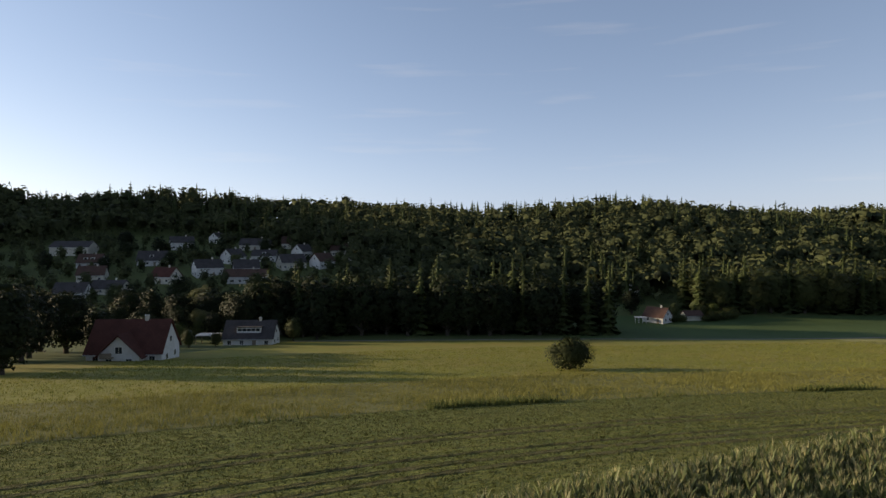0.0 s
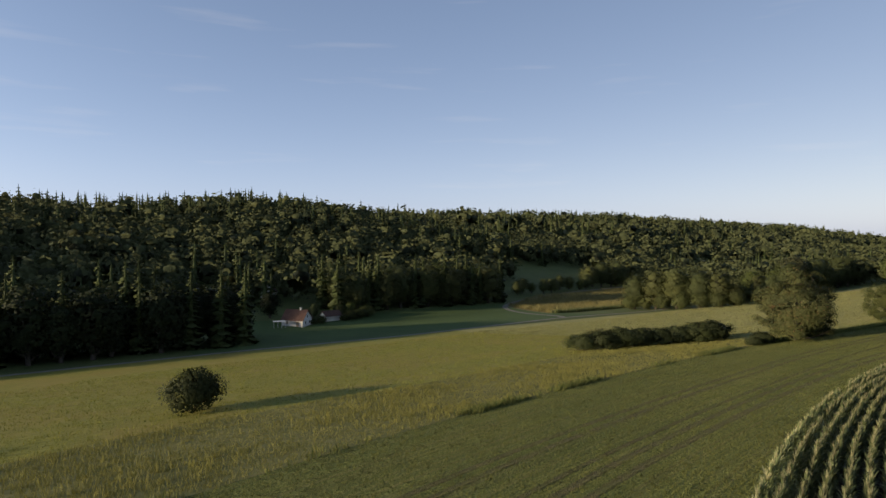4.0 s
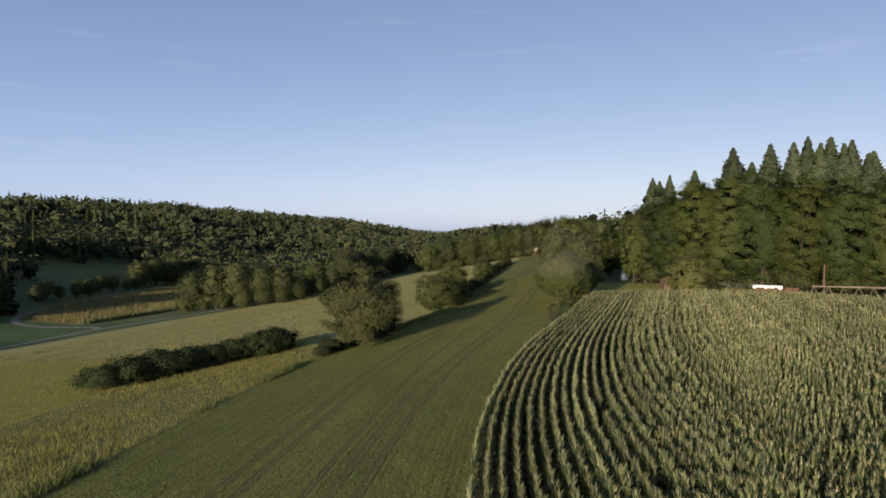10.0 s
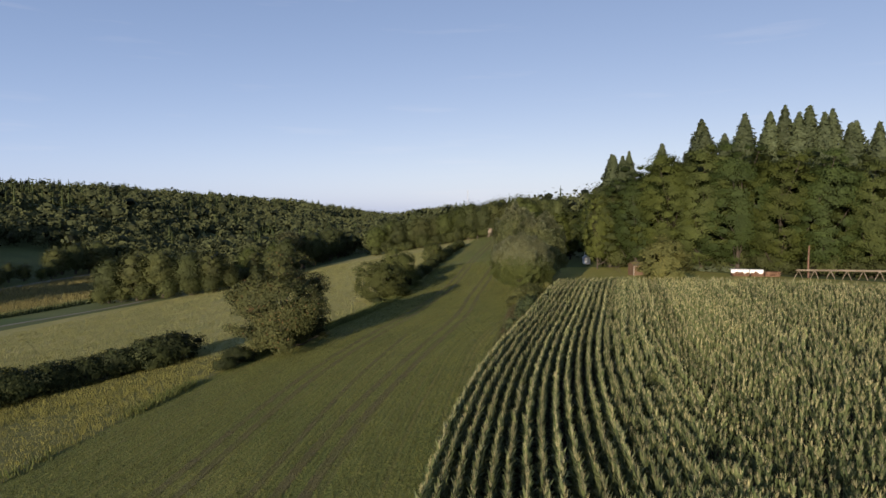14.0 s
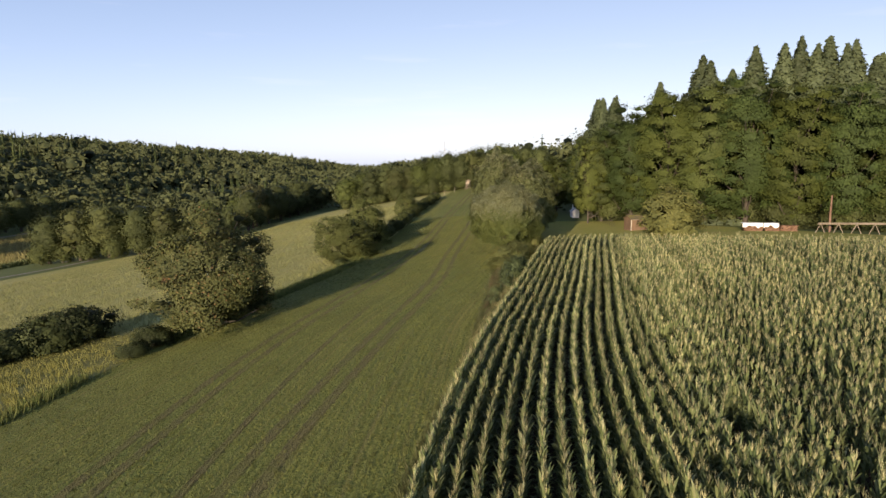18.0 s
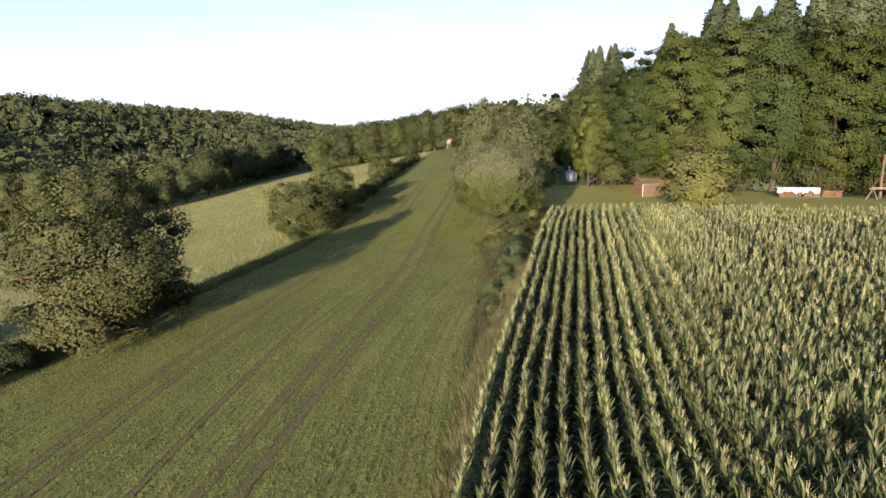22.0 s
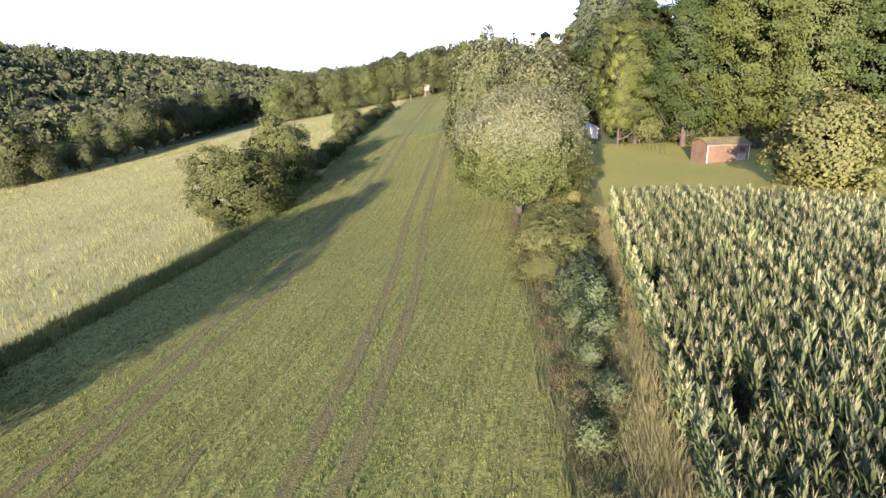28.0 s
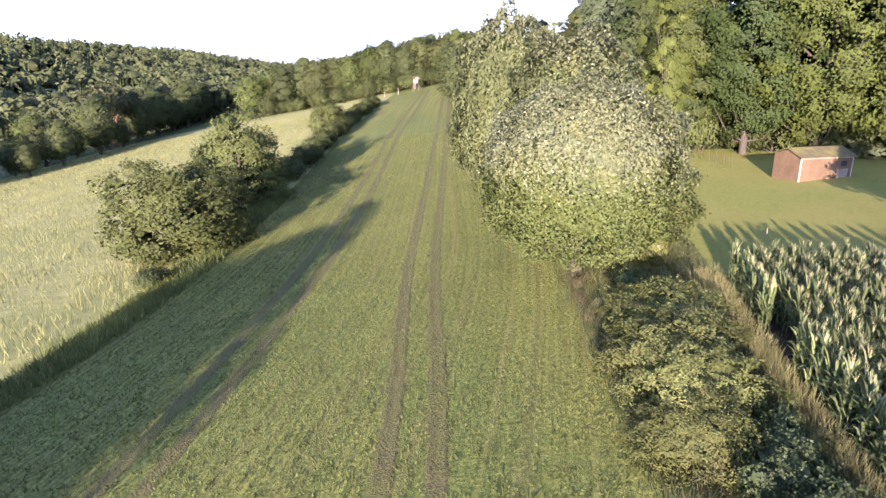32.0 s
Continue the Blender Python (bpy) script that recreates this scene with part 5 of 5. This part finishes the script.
def house(x, y, L, W, eaves, ridge, turn, wall_m, roof_m, label, group="village houses", chimney=True, sink=0.0, windows=True, dormer=0, name="house"):
    z = min(float(height(x + a, y + b)) for a in (-W / 2, W / 2) for b in (-W / 2, W / 2)) - sink
    root = thing(name, pose(x, y, z, 0, 0, turn), label, "house", group)
    body = prism([(-W / 2, -1.0), (W / 2, -1.0), (W / 2, eaves), (0, ridge - 0.12), (-W / 2, eaves)], -L / 2, L / 2)
    bmesh.ops.rotate(body, verts=body.verts, matrix=Matrix.Rotation(radians(90), 3, "Z"))
    part("wall", body, wall_m, root)
    slope = (ridge - eaves) / (W / 2)
    over, t = 0.5, 0.22
    for s in (-1, 1):
        out = prism([(s * (W / 2 + over), eaves - over * slope), (0, ridge), (0, ridge + t), (s * (W / 2 + over), eaves - over * slope + t)], -L / 2 - 0.4, L / 2 + 0.4)
        bmesh.ops.rotate(out, verts=out.verts, matrix=Matrix.Rotation(radians(90), 3, "Z"))
        part("roof_slope", out, roof_m, root)
        part("gutter", boxed((-L / 2 - 0.4, s * (W / 2 + over + 0.06) - 0.06, eaves - over * slope - 0.02), (L / 2 + 0.4, s * (W / 2 + over + 0.06) + 0.06, eaves - over * slope + 0.1)), M_STEEL, root)
    if chimney:
        c = part("chimney", boxed((L * 0.18 - 0.35, -0.3, ridge - 0.6), (L * 0.18 + 0.35, 0.3, ridge + 0.95), 0.03), M_CREAM, root)
        part("chimney_cap", boxed((L * 0.18 - 0.42, -0.37, ridge + 0.95), (L * 0.18 + 0.42, 0.37, ridge + 1.05)), M_STEEL, c)
    if windows:
        n = max(2, int(L / 3.2))
        for side in (0, 1):
            for k in range(n):
                u = (k + 0.5) / n * L - L / 2
                if side == 0 and k == n // 2:
                    d = part("door", boxed((-0.55, -0.02, -1.1), (0.55, 0.06, 1.05), m=face(0, L, W, u, 1.1)), M_WOOD, root)
                    part("door_handle", boxed((0.35, 0.06, 0.0), (0.45, 0.1, 0.04), m=face(0, L, W, u, 1.1)), M_STEEL, d)
                else:
                    window(root, face(side, L, W, u, min(1.5, eaves - 0.95)), 1.15, 1.15)
        for side in (2, 3):
            for k in (-1, 1):
                window(root, face(side, L, W, k * W * 0.22, min(1.5, eaves - 0.95)), 1.05, 1.15)
            if ridge - eaves > 2.4:
                window(root, face(side, L, W, 0, eaves + (ridge - eaves) * 0.32), 1.0, 1.1)
    for k in range(dormer):
        u = ((k + 0.5) / dormer - 0.5) * L * 0.6
        zc = eaves + (ridge - eaves) * 0.42
        yc = -W / 2 + (zc - eaves) / slope
        d = part("dormer", boxed((u - 1.0, yc - 0.5, zc - 0.6), (u + 1.0, yc + 2.0, zc + 0.75)), wall_m, root)
        part("dormer_roof", boxed((u - 1.15, yc - 0.7, zc + 0.75), (u + 1.15, yc + 2.4, zc + 0.9)), roof_m, d)
        part("dormer_window", boxed((u - 0.7, yc - 0.54, zc - 0.3), (u + 0.7, yc - 0.49, zc + 0.5)), M_GLASS, d)
    return root


# the large house with the red roof at the meadow's end, with a white cross gable
big = house(-63.5, 127, 14.5, 10, 2.9, 8.6, 4, M_WALL, M_TILE, "large house with steep red roof and white cross gable", group="", dormer=0)
gable = prism([(-3.9, -1.0), (3.9, -1.0), (3.9, 2.6), (0, 6.4), (-3.9, 2.6)], -7.2, 0.0)
part("cross_gable", gable, M_WALL, big)
for s in (-1, 1):
    part("gable_roof", prism([(s * 4.6, 1.95), (0, 6.5), (0, 6.72), (s * 4.6, 2.17)], -7.8, 0.5), M_TILE, big)
window(big, pose(0, -7.2, 3.6, 0, 0, 180), 1.4, 1.3)
window(big, pose(-1.9, -7.2, 1.3, 0, 0, 180), 1.2, 1.3)
window(big, pose(1.9, -7.2, 1.3, 0, 0, 180), 1.2, 1.3)
part("balcony", boxed((-3.2, -8.3, 2.2), (-0.9, -7.22, 2.35), 0.02), M_WOOD, big)
part("balcony_railing", boxed((-3.2, -8.3, 2.35), (-0.9, -8.22, 3.25), 0.01), M_WOOD, big)

# the long white house with a dark roof and a wide dormer
low = house(-56, 181, 14, 9, 2.9, 7.2, 2, M_WALL, M_SLATE, "long white house with dark roof and wide white dormer", group="")
d = part("dormer", boxed((-3.4, -3.4, 4.1), (3.4, -0.5, 5.7)), M_TRIM, low)
part("dormer_roof", boxed((-3.6, -3.7, 5.7), (3.6, 0.2, 5.85)), M_SLATE, d)
for k in range(5):
    part("dormer_window", boxed((-3.1 + 1.28 * k, -3.44, 4.6), (-2.0 + 1.28 * k, -3.39, 5.4)), M_GLASS, d)
port = thing("carport", pose(-69.5, 183, float(height(-69.5, 183))), "flat-roofed carport beside the white house", "carport")
part("roof", boxed((-3.2, -2.6, 2.5), (3.2, 2.6, 2.75), 0.03), M_STEEL, port)
for sx in (-2.9, 2.9):
    for sy in (-2.3, 2.3):
        part("post", boxed((sx - 0.09, sy - 0.09, -0.5), (sx + 0.09, sy + 0.09, 2.5)), M_WOOD, port)

# the village on the slope
house(-150, 242, 9, 9, 4.2, 7.6, 78, M_WALL, M_SLATE, "white gabled village house with dark roof")
house(-163, 272, 13, 10, 3.2, 7.0, 8, M_WALL, M_SLATE, "village house with dark blue-grey roof")
house(-150, 279, 15, 9, 2.8, 6.2, -6, M_CREAM, M_SLATE, "long low village building with dark roof")
house(-212, 356, 21, 13, 5.0, 8.2, 5, M_CREAM, M_SLATE, "large barn with dark grey roof", windows=False, chimney=False, name="barn")
house(-185, 326, 12, 9, 3.0, 7.2, 4, M_WALL, M_BROWNROOF, "village house with brown roof and two dormers", dormer=2)
house(-155, 331, 14, 10, 3.2, 7.8, 12, M_WALL, M_SLATE, "white village house with dark roof", dormer=1)
house(-118, 310, 13, 9, 4.6, 8.4, 38, M_WALL, M_SLATE, "white village house with steep dark roof")
house(-99, 311, 12, 8.5, 4.4, 8.2, 24, M_WALL, M_SLATE, "white village house with steep dark roof")
house(-95, 298, 20, 9, 3.6, 6.8, 3, M_WALL, M_BROWNROOF, "long house with reddish brown roof")
house(-114, 336, 10, 9, 4.2, 8.0, 62, M_WALL, M_SLATE, "white gabled village house with dark roof")
house(-98, 341, 13, 9, 3.6, 6.6, 5, M_WALL, M_SLATE, "white village house with low dark roof", dormer=1)
house(-143, 392, 7, 7, 4.0, 6.6, 70, M_WALL, M_SLATE, "small white house high on the slope")
house(-80, 326, 13, 9, 4.0, 8.0, 35, M_CREAM, M_SLATE, "cream village house with steep dark roof")
house(-64.5, 330, 10, 9, 4.2, 8.2, 50, M_WALL, M_BROWNROOF, "white gabled village house with brown roof")
house(-47, 321, 8, 7.5, 4.4, 8.4, 75, M_WALL, M_SLATE, "white gabled village house with dark roof")
house(-80, 352, 9, 8.5, 4.2, 7.8, 60, M_WALL, M_SLATE, "white gabled village house with dark roof")
house(-112, 372, 18, 10, 3.4, 7.0, 4, M_CREAM, M_SLATE, "long village house with dark roof")
house(-92, 378, 12, 9, 3.4, 7.4, 10, M_CREAM, M_BROWNROOF, "village house with brown roof")
house(-157, 372, 13, 9, 4.4, 7.8, 30, M_WALL, M_SLATE, "white village house with dark roof")
house(-58, 362, 15, 9, 3.6, 7.2, 6, M_CREAM, M_BROWNROOF, "cream village house with brown roof")
house(-170, 300, 12, 9, 3.4, 7.4, 15, M_CREAM, M_BROWNROOF, "cream village house with brown roof")
house(-133, 297, 11, 9, 3.6, 7.6, -14, M_CREAM, M_TILE, "village house with red roof")
house(85.5, 246, 8.6, 7.4, 2.6, 5.9, -48, M_WALL, M_BROWNROOF, "white house with brown roof in the valley", group="")
veranda = thing("veranda", pose(78, 243.5, float(height(78, 243.5)), 0, 0, -12), "white open veranda beside the valley house", "veranda")
part("roof", boxed((-2.4, -1.4, 2.25), (2.0, 1.4, 2.4)), M_TRIM, veranda)
for k in range(4):
    part("post", boxed((-2.3 + 1.4 * k, -1.35, -0.3), (-2.16 + 1.4 * k, -1.2, 2.25)), M_TRIM, veranda)
house(91, 300, 8, 7, 3.8, 7.4, 70, M_WALL, M_BROWNROOF, "small white gabled house under the wood", group="")
house(101, 251, 7, 5, 2.2, 3.8, 8, M_CREAM, M_BROWNROOF, "low cream outbuilding with brown roof", group="", windows=False, chimney=False, name="outbuilding")
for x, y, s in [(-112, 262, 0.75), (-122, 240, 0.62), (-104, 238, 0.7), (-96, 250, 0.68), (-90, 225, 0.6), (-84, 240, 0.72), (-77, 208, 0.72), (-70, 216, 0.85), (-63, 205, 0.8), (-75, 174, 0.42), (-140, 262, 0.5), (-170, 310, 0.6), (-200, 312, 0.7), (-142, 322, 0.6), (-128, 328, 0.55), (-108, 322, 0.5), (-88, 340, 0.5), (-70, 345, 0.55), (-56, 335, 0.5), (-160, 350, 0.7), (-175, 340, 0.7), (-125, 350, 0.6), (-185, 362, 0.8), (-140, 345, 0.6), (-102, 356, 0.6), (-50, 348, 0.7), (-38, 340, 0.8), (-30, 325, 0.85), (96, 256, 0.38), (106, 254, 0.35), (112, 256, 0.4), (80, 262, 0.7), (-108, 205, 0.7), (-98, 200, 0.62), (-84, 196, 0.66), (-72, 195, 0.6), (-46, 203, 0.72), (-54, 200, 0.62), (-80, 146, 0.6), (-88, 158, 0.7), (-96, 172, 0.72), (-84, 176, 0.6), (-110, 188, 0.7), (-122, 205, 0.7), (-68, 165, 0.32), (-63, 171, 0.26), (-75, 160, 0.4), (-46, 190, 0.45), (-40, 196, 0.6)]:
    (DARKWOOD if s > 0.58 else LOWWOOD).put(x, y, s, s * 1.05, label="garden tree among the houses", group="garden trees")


# ---- things by the fields ----
def hut_frame(x, y, turn):
    return pose(x, y, float(height(x, y)), 0, 0, turn)


# shed on the lawn: long side towards the corn
shed = thing("shed", hut_frame(186.1, 29.9, 109.5), "low reddish wooden shed with mossy roof and white corner trim", "shed")
L, W, E, Rg = 5.4, 3.2, 2.15, 2.75
body = prism([(-W / 2, -0.4), (W / 2, -0.4), (W / 2, E), (0, Rg - 0.08), (-W / 2, E)], -L / 2, L / 2)
bmesh.ops.rotate(body, verts=body.verts, matrix=Matrix.Rotation(radians(90), 3, "Z"))
part("wall", body, M_SHED, shed)
for s in (-1, 1):
    out = prism([(s * (W / 2 + 0.25), E - 0.07), (0, Rg), (0, Rg + 0.07), (s * (W / 2 + 0.25), E)], -L / 2 - 0.2, L / 2 + 0.2)
    bmesh.ops.rotate(out, verts=out.verts, matrix=Matrix.Rotation(radians(90), 3, "Z"))
    part("roof_slope", out, M_MOSSROOF, shed)
for k in range(32):
    u = -L / 2 + 0.1 + k * (L - 0.2) / 31
    part("board", boxed((u - 0.088, W / 2, 0.0), (u + 0.088, W / 2 + 0.02, E - 0.02)), M_SHED, shed)
for sx in (-1, 1):
    part("corner_trim", boxed((sx * L / 2 - 0.035, W / 2 - 0.03, 0), (sx * L / 2 + 0.035, W / 2 + 0.045, E)), M_CREAM, shed)
part("fascia", boxed((-L / 2 - 0.2, W / 2 + 0.2, E - 0.14), (L / 2 + 0.2, W / 2 + 0.24, E - 0.02)), M_WOOD, shed, "pale board under the roof edge")
part("door", boxed((-2.3, W / 2 + 0.022, 0.0), (-1.15, W / 2 + 0.06, 1.0)), M_WOOD, shed, "pale grey sheet leaning panel")
part("shed_window", boxed((-2.1, W / 2 + 0.022, 1.25), (-1.5, W / 2 + 0.05, 1.7)), M_GLASS, shed)

# small white hut beneath the trees
hut = thing("garden_hut", hut_frame(214.5, 42.4, 8), "small hut with white gable wall and grey roof", "hut")
part("wall", (lambda b: (bmesh.ops.rotate(b, verts=b.verts, matrix=Matrix.Rotation(radians(90), 3, "Z")), b)[1])(prism([(-0.8, -0.3), (0.8, -0.3), (0.8, 1.5), (0, 2.1), (-0.8, 1.5)], -2, 2)), M_WALL, hut)
for s in (-1, 1):
    out = prism([(s * 1.0, 1.36), (0, 2.12), (0, 2.2), (s * 1.0, 1.44)], -2.0, 2.2)
    bmesh.ops.rotate(out, verts=out.verts, matrix=Matrix.Rotation(radians(90), 3, "Z"))
    part("roof_slope", out, M_STEEL, hut)
part("flue", boxed((-0.08, 0.4, 2.0), (0.08, 0.56, 3.0)), M_TRIM, hut)

# wood stack under white sheets
def log_array(r, n, lo, hi, rows):
    """Ends-on logs stacked in rows along y."""
    arr = []
    for row in range(rows):
        for k in range(n):
            y = lo + (hi - lo) * (k + 0.5 * (row % 2)) / n
            rad = r.uniform(0.09, 0.13)
            v, f = tube_arrays([(-0.55 + r.uniform(-0.06, 0.06), y, 0.12 + row * 0.21), (0.55, y, 0.12 + row * 0.21)], [rad, rad], 7)
            cap = np.array([[0, 1, 2, 3], [0, 3, 4, 6]])
            arr.append((v, np.concatenate((f, cap, cap + 7))))
    return joined(arr)


def drape(x0, x1, y0, y1, top, seed):
    """A sheet laid over a stack: flat and wrinkled on top, hanging unevenly in front."""
    r = np.random.default_rng(seed)
    nx, ny = 14, 30
    V = []
    for i in range(ny):
        y = y0 + (y1 - y0) * i / (ny - 1)
        hang = 0.6 + 0.3 * noise.noise((i * 0.22, seed * 7.0, 0)) + 0.35 * noise.noise((i * 0.09, seed * 3.0, 5)) + r.uniform(-0.04, 0.04)
        for j in range(nx):
            u = j / (nx - 1)
            wav = 0.05 * math.sin(i * 1.3 + j) + r.uniform(-0.02, 0.02)
            if u < 0.45:
                V.append((x0 - 0.06 - 0.10 * abs(noise.noise((i * 0.5, j * 0.2, seed))), y, top - hang * (1 - u / 0.45) + wav * 0.4))
            else:
                V.append((x0 + (x1 - x0) * (u - 0.45) / 0.55, y, top + wav))
    f = [(i * nx + j, i * nx + j + 1, (i + 1) * nx + j + 1, (i + 1) * nx + j) for i in range(ny - 1) for j in range(nx - 1)]
    return np.array(V), np.array(f)


r = np.random.default_rng(60)
stack = thing("log_stack", hut_frame(178.5, 9.5, 8), "long stack of cut firewood logs on the grass", "log stack")
for k, (lo, hi, rows) in enumerate([(-4.2, -1.4, 5), (-1.2, 1.2, 6), (1.5, 4.6, 6)]):
    v, f = log_array(r, int((hi - lo) / 0.23), lo, hi, rows)
    tagged(link("stacked_firewood", raw("stacked_firewood", v, f, M_LOG), stack), kind="stuff")
for lo, hi, top, sd in ((-1.1, 1.4, 1.42, 1), (1.5, 4.9, 1.45, 2)):
    v, f = drape(-0.62, 0.7, lo, hi, top, sd)
    ob = link("tarpaulin", raw("tarpaulin", v, f, M_TARP))
    ob.matrix_world = hut_frame(178.5, 9.5, 8)
    m = ob.modifiers.new("thickness", "SOLIDIFY")
    m.thickness = 0.012
    tagged(ob, "crumpled white tarpaulin draped over firewood", "tarpaulin")

# long timber trestle
tres = thing("timber_trestle", hut_frame(175, -4.8, 6), "long wooden rail on crossed pole trestles", "trestle")
for dz, dx in ((1.75, 0.0), (1.55, 0.35)):
    v, f = tube_arrays([(dx, -9, dz), (dx, 0, dz + 0.04), (dx, 8.5, dz)], [0.07, 0.08, 0.07], 8)
    link("rail", raw("rail", v, f, M_WOOD), tres)
for k in range(7):
    y = -8.4 + 2.75 * k
    for s in (-1, 1):
        v, f = tube_arrays([(0.1 + s * 0.25, y + s * 0.75, -0.15), (0.05, y - s * 0.1, 1.85)], [0.06, 0.05], 7)
        link("pole", raw("pole", v, f, M_WOOD), tres)
v, f = tube_arrays([(1.6, -3.6, -0.3), (1.7, -3.5, 3), (1.65, -3.55, 6.2)], [0.2, 0.17, 0.12], 8)
snag = thing("bare_trunk", hut_frame(178, 0.5, 0), "bare reddish tree trunk standing at the wood's edge", "tree trunk")
link("stem", raw("stem", v - [1.6, -3.6, 0], f, M_PINEBARK), snag)
for k in range(2):
    v, f = tube_arrays([(0.05, 0, 3 + 1.3 * k), (0.5 * (-1) ** k, 0.3, 3.4 + 1.3 * k)], [0.04, 0.015], 5)
    link("branch_stub", raw("branch_stub", v, f, M_PINEBARK), snag)

# hunter's high seat
seat = thing("high_seat", hut_frame(322, 87, -8), "wooden hunter's high seat with pale cabin on splayed legs", "high seat")
for sx in (-1, 1):
    for sy in (-1, 1):
        v, f = tube_arrays([(sx * 1.05, sy * 1.0, -0.2), (sx * 0.6, sy * 0.6, 2.3)], [0.08, 0.07], 7)
        link("leg", raw("leg", v, f, M_WOOD), seat)
part("floor", boxed((-0.85, -0.8, 2.25), (0.85, 0.8, 2.35)), M_WOOD, seat)
for nm, lo, hi in (("front_panel", (-0.8, -0.75, 2.35), (-0.74, 0.75, 3.3)), ("back_panel", (0.74, -0.75, 2.35), (0.8, 0.75, 4.0)), ("side_panel", (-0.74, -0.75, 2.35), (0.74, -0.69, 3.3)), ("side_panel", (-0.74, 0.69, 2.35), (0.74, 0.75, 3.3))):
    part(nm, boxed(lo, hi), M_WOOD, seat)
for sx in (-0.77, 0.77):
    for sy in (-0.72, 0.72):
        part("corner_post", boxed((sx - 0.05, sy - 0.05, 2.35), (sx + 0.05, sy + 0.05, 4.05)), M_WOOD, seat)
part("roof", boxed((-1.05, -0.95, 4.05), (1.0, 0.95, 4.13), m=pose(0, 0, 0, 0, 3, 0)), M_WOOD, seat)
part("ladder_rail", boxed((-1.75, 0.22, -0.1), (-1.68, 0.28, 2.8), m=pose(0.1, 0, 0, 0, 16, 0)), M_WOOD, seat)
part("ladder_rail", boxed((-1.75, -0.28, -0.1), (-1.68, -0.22, 2.8), m=pose(0.1, 0, 0, 0, 16, 0)), M_WOOD, seat)
for k in range(8):
    part("rung", boxed((-1.74, -0.26, 0.2 + 0.3 * k), (-1.69, 0.26, 0.25 + 0.3 * k), m=pose(0.1, 0, 0, 0, 16, 0)), M_WOOD, seat)

# fence posts and a small sign by the willow, posts along the wood
def post(x, y, h, r, m, label, group):
    p = thing("fence_post", hut_frame(x, y, 0), label, "fence post", group)
    v, f = tube_arrays([(0, 0, -0.3), (0, 0, h - 0.08), (0, 0, h)], [r, r, r * 0.6], 8)
    link("stake", raw("stake", v, f, m), p)
    part("cap", boxed((-r * 0.7, -r * 0.7, h - 0.01), (r * 0.7, r * 0.7, h + 0.02)), m, p)
for x, y in ((166.0, 49.8), (162.4, 44.2), (166, 41)):
    post(x, y, 0.6, 0.035, M_WOOD, "pale fence post at the lawn's corner", "pale posts")
sign = thing("sign_post", hut_frame(162.6, 48.2, 10), "small pale sign on a post beside the corn", "sign")
part("stake", boxed((-0.03, -0.03, -0.3), (0.03, 0.03, 1.1)), M_WOOD, sign)
part("board", boxed((-0.035, -0.11, 0.8), (-0.06, 0.11, 1.1)), M_CREAM, sign)
for k in range(13):
    u = k / 12
    post(211 - 18 * u, 38.5 - 4 * u, 1.2, 0.04, M_BARK, "grey wooden fence post before the wood", "fence posts before the wood")
for x, y in ((318, 92), (312, 95), (306, 97.5)):
    post(x, y, 2.2, 0.09, M_WOOD, "pale wooden post on the crest", "posts on the crest")

# radio mast far beyond the crest
mast = thing("radio_mast", pose(630, 163, float(height(630, 163))), "thin lattice radio mast above the far woods", "mast")
for sx in (-0.5, 0.5):
    part("mast_leg", boxed((sx - 0.1, -0.1, 0), (sx + 0.1, 0.1, 38)), M_STEEL, mast)
for k in range(12):
    part("brace", boxed((-0.5, -0.06, 3 * k + 2), (0.5, 0.06, 3 * k + 2.15)), M_STEEL, mast)
for z in (31, 34):
    part("antenna", boxed((-1.6, -0.1, z), (1.6, 0.1, z + 0.5)), M_TRIM, mast)
